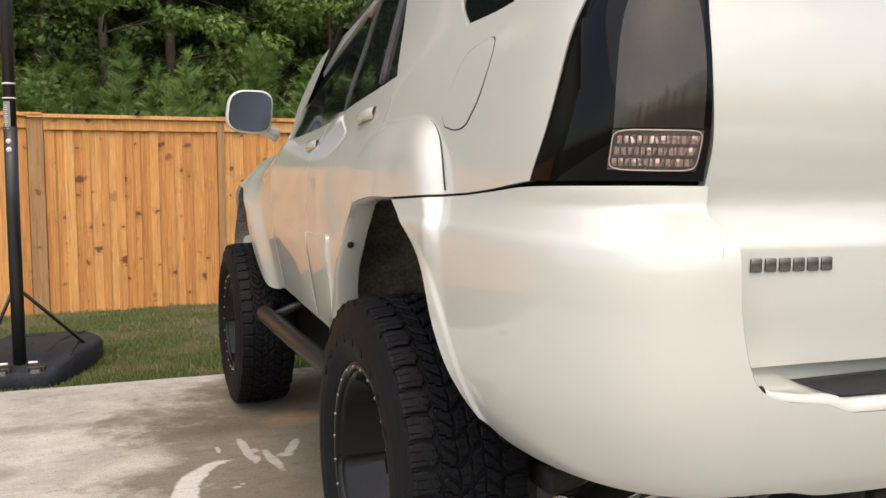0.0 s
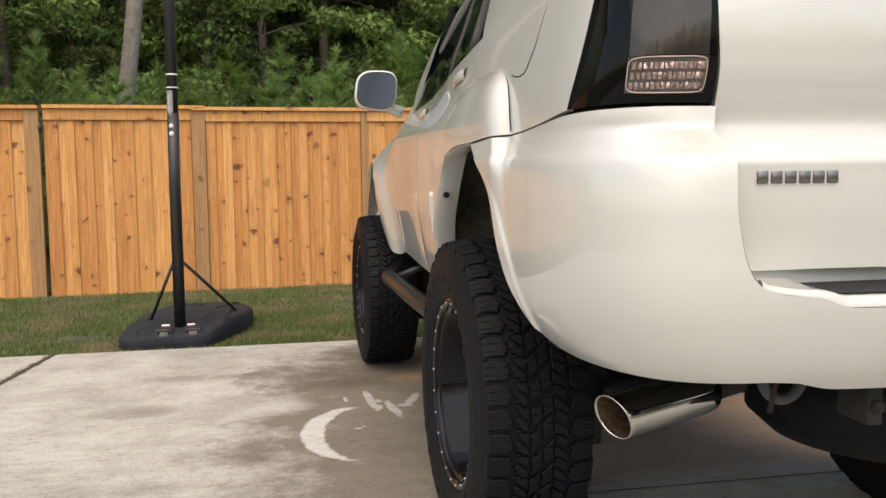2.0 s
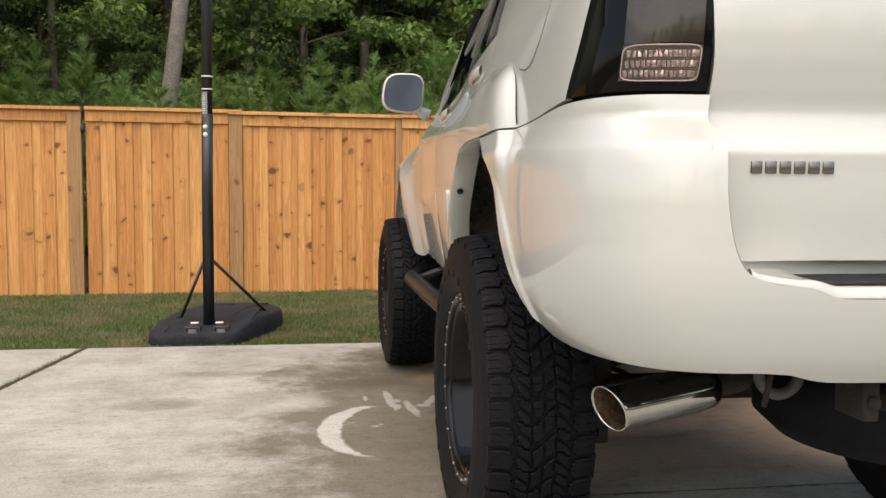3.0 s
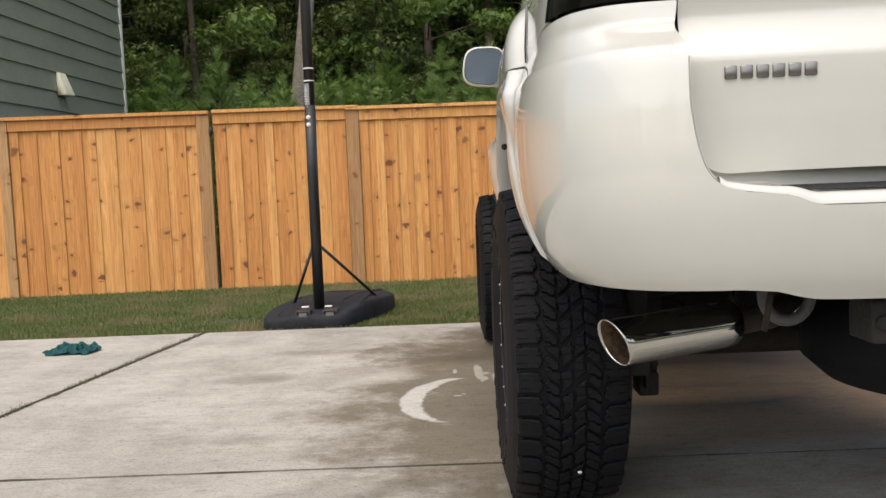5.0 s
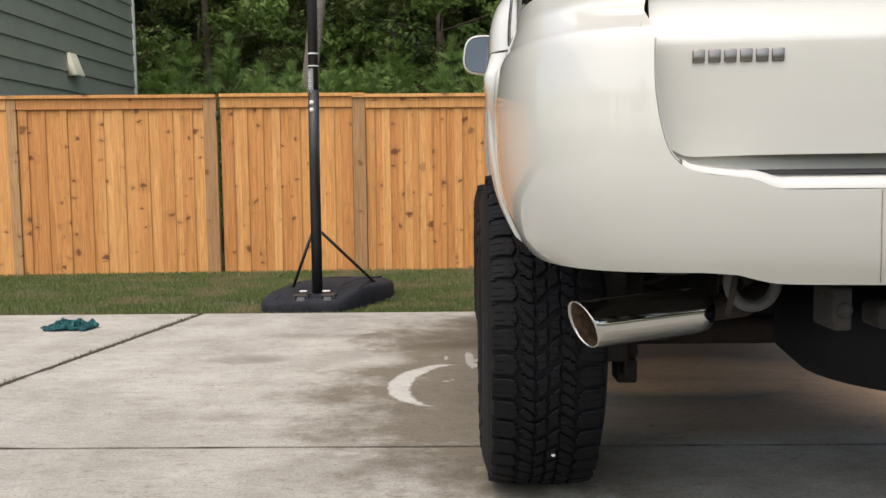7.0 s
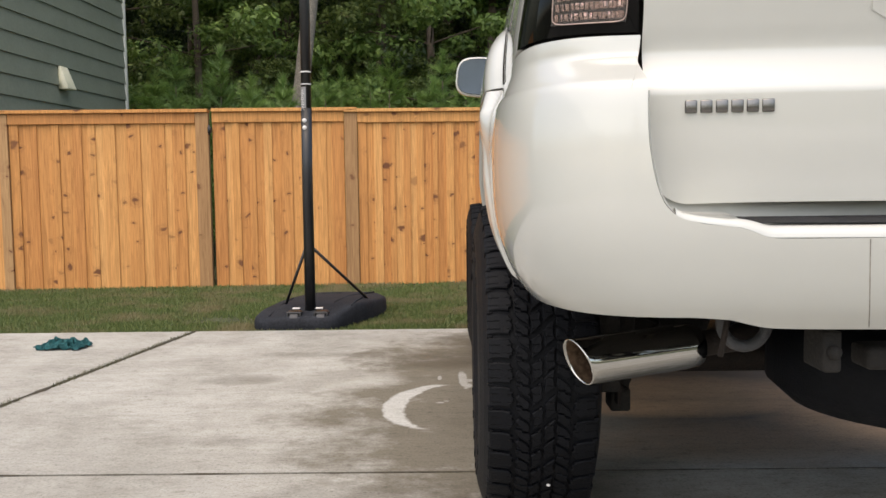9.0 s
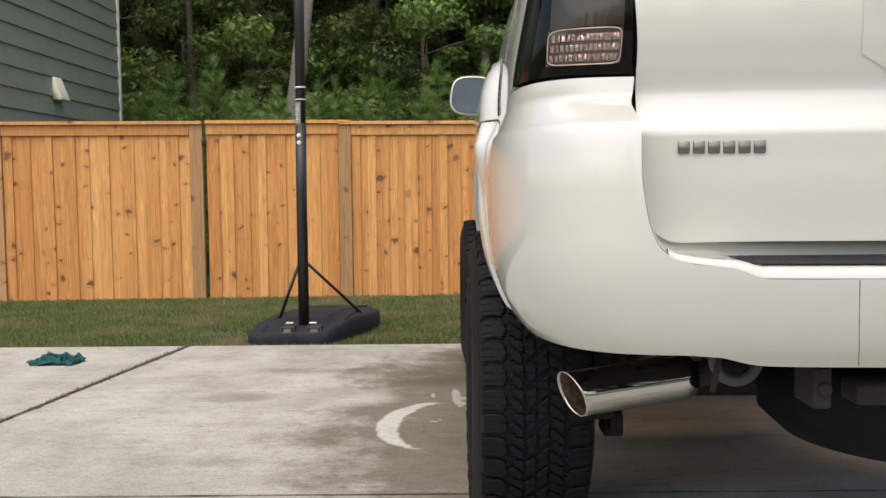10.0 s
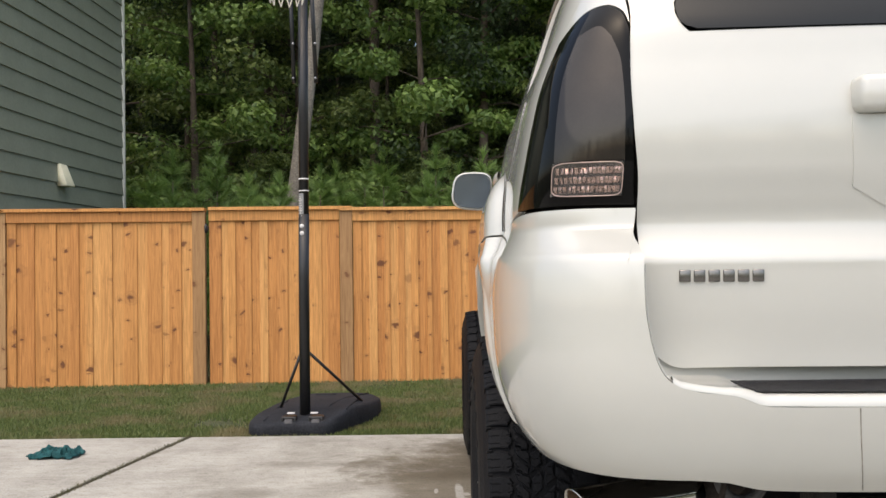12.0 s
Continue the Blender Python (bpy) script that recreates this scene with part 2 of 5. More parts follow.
    def over(fac, under, color):
        x = nt.new("ShaderNodeMix")
        x.data_type = "RGBA"
        ln.new(fac, x.inputs[0])
        ln.new(under, x.inputs[6])
        x.inputs[7].default_value = (*color, 1)
        return x.outputs[2]

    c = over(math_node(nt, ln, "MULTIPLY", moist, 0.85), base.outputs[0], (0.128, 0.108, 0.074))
    c = over(wet_and_shade, c, (0.078, 0.063, 0.042))
    # clay-brown under the car, darkened to stand for the shade there
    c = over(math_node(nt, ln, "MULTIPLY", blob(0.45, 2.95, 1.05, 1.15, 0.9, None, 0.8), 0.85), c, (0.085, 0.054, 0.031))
    c = over(math_node(nt, ln, "MULTIPLY", clay, 0.92), c, (0.42, 0.255, 0.135))
    c = over(cres, c, (0.47, 0.462, 0.432))
    speck = ramp(nt, [(0.32, (0.38, 0.37, 0.36)), (0.43, (0.90, 0.90, 0.90)), (0.62, (1.12, 1.12, 1.12))])
    ln.new(fine.outputs[0], speck.inputs[0])
    mu = nt.new("ShaderNodeMix")
    mu.data_type, mu.blend_type = "RGBA", "MULTIPLY"
    mu.inputs[0].default_value = 0.8
    ln.new(c, mu.inputs[6])
    ln.new(speck.outputs[0], mu.inputs[7])
    fleck = node(nt, "ShaderNodeTexNoise", Scale=1.0, Detail=6.0, Roughness=0.8)
    fm = node(nt, "ShaderNodeMapping")
    fm.inputs["Scale"].default_value = (14.0, 30.0, 1.0)
    ln.new(geo.outputs["Position"], fm.inputs[0])
    ln.new(fm.outputs[0], fleck.inputs["Vector"])
    fr = ramp(nt, [(0.34, (0.62, 0.60, 0.56)), (0.44, (0.95, 0.95, 0.94)), (0.60, (1.04, 1.04, 1.04))])
    ln.new(fleck.outputs[0], fr.inputs[0])
    fx = nt.new("ShaderNodeMix")
    fx.data_type, fx.blend_type = "RGBA", "MULTIPLY"
    fx.inputs[0].default_value = 1.0
    ln.new(mu.outputs[2], fx.inputs[6])
    ln.new(fr.outputs[0], fx.inputs[7])
    streak = ramp(nt, [(0.30, (0.80, 0.79, 0.77)), (0.50, (0.98, 0.98, 0.98)), (0.70, (1.06, 1.06, 1.06))])
    ln.new(wash.outputs[0], streak.inputs[0])
    br = nt.new("ShaderNodeMix")
    br.data_type, br.blend_type = "RGBA", "MULTIPLY"
    br.inputs[0].default_value = 0.9
    ln.new(fx.outputs[2], br.inputs[6])
    ln.new(streak.outputs[0], br.inputs[7])
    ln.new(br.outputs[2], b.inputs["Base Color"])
    rg = math_node(nt, ln, "SUBTRACT", 0.85, math_node(nt, ln, "MULTIPLY", wet_and_shade, 0.25))
    ln.new(rg, b.inputs["Roughness"])
    bp = node(nt, "ShaderNodeBump", Strength=0.3, Distance=0.004)
    ln.new(fine.outputs[0], bp.inputs["Height"])
    ln.new(bp.outputs[0], b.inputs["Normal"])
    return m


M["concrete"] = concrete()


def tread_rubber():
    """tyre rubber with fine zigzag sipes cut across the blocks"""
    m = M["rubber"].copy()
    m.name = "siped_rubber"
    nt, ln = m.node_tree.nodes, m.node_tree.links
    b = nt["Principled BSDF"]
    co = nt.new("ShaderNodeTexCoord")
    sep = nt.new("ShaderNodeSeparateXYZ")
    ln.new(co.outputs["Object"], sep.inputs[0])
    turn = math_node(nt, ln, "MULTIPLY", math_node(nt, ln, "ARCTAN2", sep.outputs[1], sep.outputs[2]), 46 * 3 / (2 * math.pi))
    zig = math_node(nt, ln, "MULTIPLY", math_node(nt, ln, "PINGPONG", sep.outputs[0], 0.007), 14.0)
    d = math_node(nt, ln, "PINGPONG", math_node(nt, ln, "ADD", turn, zig), 0.5)
    cut = math_node(nt, ln, "MULTIPLY", d, 14.0, True)
    gate_ = math_node(nt, ln, "GREATER_THAN", math_node(nt, ln, "PINGPONG", sep.outputs[0], 0.026), 0.009)
    cut = math_node(nt, ln, "MAXIMUM", cut, math_node(nt, ln, "SUBTRACT", 1.0, gate_))
    old = [n for n in nt if n.bl_idname == "ShaderNodeBump"][0]
    bp = node(nt, "ShaderNodeBump", Strength=1.0, Distance=0.006)
    ln.new(cut, bp.inputs["Height"])
    ln.new(old.outputs[0], bp.inputs["Normal"])
    ln.new(bp.outputs[0], b.inputs["Normal"])
    return m


M["tread"] = tread_rubber()


def leafy(name, lo, hi, trans=0.35):
    """foliage: each leaf its own green, some light passing through"""
    m, nt, ln, b = mat(name)
    geo = nt.new("ShaderNodeNewGeometry")
    r = ramp(nt, [(0.0, lo), (1.0, hi)])
    ln.new(geo.outputs["Random Per Island"], r.inputs[0])
    ln.new(r.outputs[0], b.inputs["Base Color"])
    b.inputs["Roughness"].default_value = 0.5
    tr = nt.new("ShaderNodeBsdfTranslucent")
    ln.new(r.outputs[0], tr.inputs[0])
    mx = nt.new("ShaderNodeMixShader")
    mx.inputs[0].default_value = trans
    ln.new(b.outputs[0], mx.inputs[1])
    ln.new(tr.outputs[0], mx.inputs[2])
    ln.new(mx.outputs[0], nt["Material Output"].inputs[0])
    return m


M["leaf"] = leafy("oak_leaf", (0.052, 0.092, 0.023), (0.215, 0.275, 0.074))
M["leaf_light"] = leafy("sweetgum_leaf", (0.078, 0.148, 0.032), (0.240, 0.345, 0.085))
# deep woods: a darker copy of the leaf, its shade put into the colour
M["leaf_dark"] = leafy("shaded_leaf", (0.018, 0.038, 0.014), (0.075, 0.120, 0.040))
M["needle"] = leafy("pine_needle", (0.085, 0.168, 0.038), (0.235, 0.350, 0.090))
M["grass"] = leafy("lawn_blade", (0.066, 0.104, 0.026), (0.180, 0.218, 0.072), 0.25)
m = M["grass"]
nt, ln = m.node_tree.nodes, m.node_tree.links
geo = nt.new("ShaderNodeNewGeometry")
pn = node(nt, "ShaderNodeTexNoise", Scale=1.7, Detail=5.0, Roughness=0.65)
ln.new(geo.outputs["Position"], pn.inputs["Vector"])
pr_ = ramp(nt, [(0.48, (0, 0, 0)), (0.64, (1, 1, 1))])
ln.new(pn.outputs[0], pr_.inputs[0])
old = [n for n in nt if n.bl_idname == "ShaderNodeValToRGB" and n != pr_][0]
tan = node(nt, "ShaderNodeMix")
tan.data_type = "RGBA"
ln.new(pr_.outputs[0], tan.inputs[0])
ln.new(old.outputs[0], tan.inputs[6])
tan.inputs[7].default_value = (0.245, 0.200, 0.105, 1)
ln.new(tan.outputs[2], nt["Principled BSDF"].inputs["Base Color"])


def soil():
    m, nt, ln, b = mat("lawn_soil")
    geo = nt.new("ShaderNodeNewGeometry")
    n1 = node(nt, "ShaderNodeTexNoise", Scale=1.3, Detail=8.0, Roughness=0.7)
    n2 = node(nt, "ShaderNodeTexNoise", Scale=45.0, Detail=5.0, Roughness=0.75)
    ln.new(geo.outputs["Position"], n1.inputs["Vector"])
    ln.new(geo.outputs["Position"], n2.inputs["Vector"])
    s = math_node(nt, ln, "ADD", n1.outputs[0], n2.outputs[0])
    s = math_node(nt, ln, "MULTIPLY", s, 0.5)
    r = ramp(nt, [(0.38, (0.030, 0.040, 0.014)), (0.52, (0.060, 0.070, 0.026)), (0.66, (0.125, 0.105, 0.055))])
    ln.new(s, r.inputs[0])
    ln.new(r.outputs[0], b.inputs["Base Color"])
    b.inputs["Roughness"].default_value = 0.95
    bp = node(nt, "ShaderNodeBump", Strength=0.8, Distance=0.02)
    ln.new(n2.outputs[0], bp.inputs["Height"])
    ln.new(bp.outputs[0], b.inputs["Normal"])
    return m


M["soil"] = soil()

# ---- building blocks ----
ORIGIN = {}


def thing(name, at=(0, 0, 0), label="", category="", group="", kind=""):
    """an Empty at the base of a thing; its parts are given in world metres"""
    ob = new(name)
    ob.empty_display_size = 0.1
    ob.location = at
    ORIGIN[ob.name] = Vector(at)
    return tagged(ob, label, category, group, kind)


def mesh_of(bm, material, smooth=True):
    me = bpy.data.meshes.new("mesh")
    if smooth:
        for f in bm.faces:
            f.smooth = True
    bm.to_mesh(me)
    bm.free()
    me.materials.append(material)
    return me


def part(name, bm, material, parent=None, label="", smooth=True):
    """one mesh object under a thing or a part"""
    if parent is not None:
        o = ORIGIN[parent.name]
        bmesh.ops.translate(bm, verts=bm.verts, vec=-o)
    ob = new(name, mesh_of(bm, material, smooth))
    if parent is not None:
        ob.parent = parent
        ORIGIN[ob.name] = o
    return tagged(ob, label)


def shared(name, me, parent, m):
    """a part that shares its mesh with others alike, at a pose in world metres"""
    ob = new(name, me)
    ob.parent = parent
    ob.matrix_basis = Matrix.Translation(-ORIGIN[parent.name]) @ m
    ORIGIN[ob.name] = Vector((0, 0, 0))
    return ob


def box(bm, lo, hi, bevel=0.0, m=None):
    c = [(a + b_) / 2 for a, b_ in zip(lo, hi)]
    s = [abs(b_ - a) for a, b_ in zip(lo, hi)]
    r = bmesh.ops.create_cube(bm, size=1.0, matrix=Matrix.Translation(c) @ Matrix.Diagonal((*s, 1)))
    vs = r["verts"]
    if bevel:
        es = list({e for v in vs for e in v.link_edges})
        g = bmesh.ops.bevel(bm, geom=es, offset=bevel, segments=2, profile=0.5, affect="EDGES")
        vs = list({v for f in g["faces"] for v in f.verts} | {v for v in vs if v.is_valid})
    if m is not None:
        bmesh.ops.transform(bm, matrix=m, verts=vs)
    return vs


def tube(bm, pts, radius, seg=12, caps=True, radii=None):
    """a round bar through the points"""
    pts = [Vector(p) for p in pts]
    rings = []
    side = None
    for i, p in enumerate(pts):
        d = (pts[min(i + 1, len(pts) - 1)] - pts[max(i - 1, 0)]).normalized()
        if side is None:
            side = d.orthogonal().normalized()
        side = (side - d * side.dot(d)).normalized()
        up = d.cross(side)
        r = radii[i] if radii else radius
        rings.append([bm.verts.new(p + (side * math.cos(a) + up * math.sin(a)) * r)
                      for a in (2 * math.pi * k / seg for k in range(seg))])
    for a, b_ in zip(rings, rings[1:]):
        for k in range(seg):
            bm.faces.new((a[k], a[(k + 1) % seg], b_[(k + 1) % seg], b_[k]))
    if caps:
        bm.faces.new(rings[0][::-1])
        bm.faces.new(rings[-1])
    return rings


def lathe(bm, profile, seg=48, m=None, close=False):
    """turn (axial, radius) pairs about the x axis"""
    rings = []
    for ax, r in profile:
        rings.append([bm.verts.new((ax, r * math.cos(2 * math.pi * k / seg), r * math.sin(2 * math.pi * k / seg))) for k in range(seg)])
    pairs = list(zip(rings, rings[1:])) + ([(rings[-1], rings[0])] if close else [])
    for a, b_ in pairs:
        for k in range(seg):
            bm.faces.new((a[k], b_[k], b_[(k + 1) % seg], a[(k + 1) % seg]))
    if m is not None:
        bmesh.ops.transform(bm, matrix=m, verts=[v for r in rings for v in r])
    return rings


# ---- the car's skin: u runs 0..1 over the rear, 1..2 round the corner, 2+ metres along the side ----
def lut(z, zs, vs):
    i = 0
    while i < len(zs) - 2 and z > zs[i + 1]:
        i += 1
    h = zs[i + 1] - zs[i]
    t = min(1.0, max(0.0, (z - zs[i]) / h))

    def slope(k):
        a, b_ = max(k - 1, 0), min(k + 1, len(zs) - 1)
        return (vs[b_] - vs[a]) / (zs[b_] - zs[a])

    return ((2 * t**3 - 3 * t * t + 1) * vs[i] + (t**3 - 2 * t * t + t) * h * slope(i)
            + (3 * t * t - 2 * t**3) * vs[i + 1] + (t**3 - t * t) * h * slope(i + 1))


BODY = ((0.70, 1.00, 1.10, 1.178, 1.187, 1.197, 1.228, 1.258, 1.30, 1.36, 1.45, 1.55, 1.66, 1.95, 2.05),
        (0.090, 0.088, 0.077, 0.0712, 0.0735, 0.079, 0.093, 0.098, 0.085, 0.068, 0.063, 0.075, 0.10, 0.27, 0.36),
        (0.80, 0.85, 0.854, 0.855, 0.855, 0.855, 0.854, 0.853, 0.852, 0.846, 0.832, 0.81, 0.77, 0.66, 0.58))
BUMP = ((0.68, 0.74, 0.80, 0.88, 0.96, 1.08, 1.150, 1.180, 1.192, 1.197, 1.203, 1.222, 1.240, 1.246, 1.254, 1.29),
        (0.14, 0.084, 0.029, -0.006, -0.022, -0.024, -0.021, -0.017, -0.012, -0.006, 0.004, 0.034, 0.061, 0.067, 0.070, 0.073),
        (0.72, 0.785, 0.838, 0.874, 0.890, 0.895, 0.892, 0.888, 0.884, 0.881, 0.877, 0.868, 0.861, 0.859, 0.857, 0.852))
DOOR = (list(BODY[0]), BODY[1], BODY[2])
CORNER, SIDE_Y = 0.27, 0.62
AXLE_R, AXLE_F, HUB_R = 1.31, 4.00, 1.29


def step(a, b_, x):
    t = min(1.0, max(0.0, (x - a) / (b_ - a)))
    return t * t * (3 - 2 * t)


def arch_reach(y, z):
    """1 on the outline of the rear flare above the bumper seam, less inside it"""
    w, n = (0.385, 5.0) if y < 1.10 else (0.84, 2.3)
    return ((abs(y - 1.10) / w) ** n + (abs(z - 0.62) / 0.811) ** n) ** (1 / n)


def flare(y, z, table=None):
    """how far the wheel-arch flares stand out from the side"""
    f = math.hypot((y - AXLE_F) / 0.62, (z - 0.62) / 0.60)
    front = 0.034 * (1 - step(0.92, 1.24, f))
    if table is BUMP:
        r = math.hypot((y - AXLE_R) / 0.69, (z - 0.62) / 0.655)
        thr = 1.09 + 0.17 * step(0.85, 1.25, z)
        edge = 0.022 + 0.09 * (1 - step(1.08, 1.22, z))
        return (0.008 + 0.030 * step(1.08, 1.25, z)) * (1 - step(thr - edge, thr + 0.004, r)) + 0.007 * (1 - step(1.112, 1.135, r)) * (1 - step(1.0, 1.2, z))
    if table is DOOR:
        # the arch's swell runs out over the door's edge
        ahead = max(0.0, y - (1.352 + 1.0 * max(0.0, 1.215 - z)))
        return front + 0.040 * math.exp(-ahead / 0.07) * (1 - step(1.22, 1.40, z)) * (1 - step(2.0, 2.3, y))
    r = arch_reach(y, z)
    if r >= 1:
        return front
    slope = math.hypot(arch_reach(y + 0.004, z) - r, arch_reach(y, z + 0.004) - r) / 0.004
    d = (1 - r) / max(slope, 0.9)
    return front + 0.048 * (1 - 0.2 * step(1.1, 1.5, y)) * (1 - math.exp(-d / (0.024 + 0.028 * step(0.76, 1.05, y))))


def skin(u, z, table=BODY, out=0.0):
    y0, w = lut(z, table[0], table[1]), lut(z, table[0], table[2])
    flat = w - CORNER
    if u < 1:
        x, q = u * flat, 1.0
    elif u < 2:
        a = (u - 1) * math.pi / 2
        c, d = math.sin(a), math.cos(a)
        sq = 3.2 + 1.5 * step(1.19, 1.285, z) if table is BUMP else 4.7
        r = (c**sq + d**sq) ** (-1 / sq)
        x, q = flat + CORNER * r * c, r * d
    else:
        x, q = w, 0.0
    y = SIDE_Y - (SIDE_Y - y0 - 0.115 * x * x) * q if u < 2 else SIDE_Y + (u - 2)
    if u > 2:
        x -= 0.07 * step(1.5, 3.4, y) + 0.10 * step(4.1, 4.9, y) + 0.075 * step(1.28, 1.50, z) * step(1.0, 2.6, y) + 0.12 * step(1.12, 1.38, z) * step(3.1, 3.9, y)
    if u > 1.5:
        x += flare(y, z, table) * step(1.5, 1.75, u)
    return Vector((-x, y, z))


def normal(u, z, table=BODY):
    a = skin(u + 0.01, z, table) - skin(u - 0.01, z, table)
    b_ = skin(u, z + 0.005, table) - skin(u, z - 0.005, table)
    return b_.cross(a).normalized() * -1 if (b_.cross(a)).dot(Vector((-1, -1, 0))) < 0 else b_.cross(a).normalized()


def along(pts, t):
    """a point at share t of a smooth line through the points"""
    pts = [Vector((*p, 0)) for p in pts]
    if len(pts) == 2:
        return pts[0].lerp(pts[1], t).xy
    ls = [0.0]
    for a, b_ in zip(pts, pts[1:]):
        ls.append(ls[-1] + (b_ - a).length)
    s = t * ls[-1]
    i = 0
    while i < len(ls) - 2 and s > ls[i + 1]:
        i += 1
    f = (s - ls[i]) / max(1e-9, ls[i + 1] - ls[i])
    p0, p1, p2, p3 = pts[max(i - 1, 0)], pts[i], pts[i + 1], pts[min(i + 2, len(pts) - 1)]
    h = ls[i + 1] - ls[i]
    m1 = (p2 - p0) * (h / max(1e-9, (p1 - p0).length + h))
    m2 = (p3 - p1) * (h / max(1e-9, (p3 - p2).length + h))
    return ((2 * f**3 - 3 * f * f + 1) * p1 + (f**3 - 2 * f * f + f) * m1 + (3 * f * f - 2 * f**3) * p2 + (f**3 - f * f) * m2).xy


def joined(*pieces):
    """one edge line made of several, each over its own share: (share where it ends, points)"""
    def at(t):
        a = 0.0
        for b_, pts in pieces:
            if t <= b_ or b_ == pieces[-1][0]:
                return along(pts, min(1.0, max(0.0, (t - a) / (b_ - a))))
            a = b_
    return at


def panel(bottom, top, left, right, nu, nv, table=BODY, out=0.0, depth=0.016, flip=False, crown=0.0):
    """a sheet-metal panel on the skin between four edge lines, with turned-in rims.
    bottom and top run the same way, from left to right; left and right run upwards"""
    bm = bmesh.new()
    bottom, top, left, right = [e if callable(e) else (lambda t, e=e: along(e, t)) for e in (bottom, top, left, right)]
    c00, c10, c01, c11 = bottom(0), bottom(1), top(0), top(1)
    uv, grid = [], []
    for j in range(nv + 1):
        t = j / nv
        row, rw = [], []
        for i in range(nu + 1):
            s = i / nu
            B, T, L, R = bottom(s), top(s), left(t), right(t)
            p = (1 - t) * B + t * T + (1 - s) * L + s * R - ((1 - s) * (1 - t) * c00 + s * (1 - t) * c10 + (1 - s) * t * c01 + s * t * c11)
            n = normal(p.x, p.y, table)
            swell = crown * (1 - (2 * s - 1) ** 4) * (1 - (2 * t - 1) ** 4)
            rw.append((p, n))
            row.append(bm.verts.new(skin(p.x, p.y, table) + n * (out + swell)))
        grid.append(row)
        uv.append(rw)
    for a, b_ in zip(grid, grid[1:]):
        for i in range(nu):
            bm.faces.new((a[i], a[i + 1], b_[i + 1], b_[i]))
    ring = [(0, i) for i in range(nu)] + [(j, nu) for j in range(nv)] + [(nv, i) for i in range(nu, 0, -1)] + [(j, 0) for j in range(nv, 0, -1)]
    inner = [bm.verts.new(grid[j][i].co - uv[j][i][1] * depth) for j, i in ring]
    for k in range(len(ring)):
        a, b_ = ring[k], ring[(k + 1) % len(ring)]
        bm.faces.new((grid[b_[0]][b_[1]], grid[a[0]][a[1]], inner[k], inner[(k + 1) % len(ring)]))
        bm.edges.get((grid[b_[0]][b_[1]], grid[a[0]][a[1]])).smooth = False
    bm.normal_update()
    f = bm.faces[(nv // 2) * nu + nu // 2] if bm.faces.ensure_lookup_table() is None else None
    if f.normal.dot(uv[nv // 2][nu // 2][1]) < 0:
        bmesh.ops.reverse_faces(bm, faces=bm.faces[:])
    return bm


def mirrored(bm):
    """adds the same on the car's other side"""
    g = bmesh.ops.duplicate(bm, geom=bm.verts[:] + bm.edges[:] + bm.faces[:])["geom"]
    vs = [e for e in g if isinstance(e, bmesh.types.BMVert)]
    fs = [e for e in g if isinstance(e, bmesh.types.BMFace)]
    bmesh.ops.scale(bm, vec=(-1, 1, 1), verts=vs)
    bmesh.ops.reverse_faces(bm, faces=fs)
    return bm


def flipped(bm):
    bmesh.ops.scale(bm, vec=(-1, 1, 1), verts=bm.verts)
    bmesh.ops.reverse_faces(bm, faces=bm.faces[:])
    return bm


def grid_sheet(rows, closed=False):
    bm = bmesh.new()
    g = [[bm.verts.new(p) for p in r] for r in rows]
    for a, b_ in zip(g, g[1:]):
        n = len(a)
        for i in range(n if closed else n - 1):
            bm.faces.new((a[i], a[(i + 1) % n], b_[(i + 1) % n], b_[i]))
    return bm


car = thing("suv", (0, 2.6, 0), "pearl white lifted off-road suv with black wheels parked on concrete", "car")

# outlines shared by neighbouring panels, as (u, z)
SEAM = [(1.142, 1.283), (1.40, 1.284), (1.655, 1.280), (1.84, 1.267), (2.095, 1.252), (2.355, 1.238)]
ARCH_REAR = [(1.73, 0.772), (1.87, 0.782), (1.955, 0.82), (2.01, 0.875), (2.06, 0.968), (2.11, 1.065), (2.19, 1.155), (2.355, 1.235)]
GATE_CUT = [(0.905, 0.948), (0.975, 0.964), (1.025, 1.008), (1.057, 1.085), (1.074, 1.175), (1.084, 1.192), (1.118, 1.214), (1.142, 1.236), (1.142, 1.283)]

# rear bumper: two corners and the middle
bm = panel(joined((0.28, [(0.352, 0.752), (0.75, 0.753), (0.82, 0.757), (0.90, 0.771)]), (0.46, [(0.90, 0.771), (1.0, 0.775), (1.10, 0.775), (1.20, 0.775)]), (1.0, [(1.20, 0.775), (1.40, 0.774), (1.60, 0.773), (1.73, 0.772)])),
           joined((0.28, [(0.352, 0.922), (0.70, 0.922), (0.74, 0.926), (0.80, 0.940), (0.905, 0.948)]), (0.46, GATE_CUT), (1.0, SEAM)),
           [(0.352, 0.752), (0.352, 0.922)], ARCH_REAR, 260, 130, BUMP, depth=0.03)
part("bumper_corner", bm.copy(), M["paint"], car)
part("bumper_corner", flipped(bm), M["paint"], car)
bm = bmesh.new()
rows = [[skin(abs(u), z, BUMP) * 1.0 for u in (0, 0.11, 0.22, 0.332)] for z in (0.752, 0.78, 0.82, 0.88, 0.922)]
rows = [[Vector((-p.x, p.y, p.z)) for p in r[::-1]] + r[1:] for r in rows]
part("bumper_middle", grid_sheet(rows), M["paint"], car)

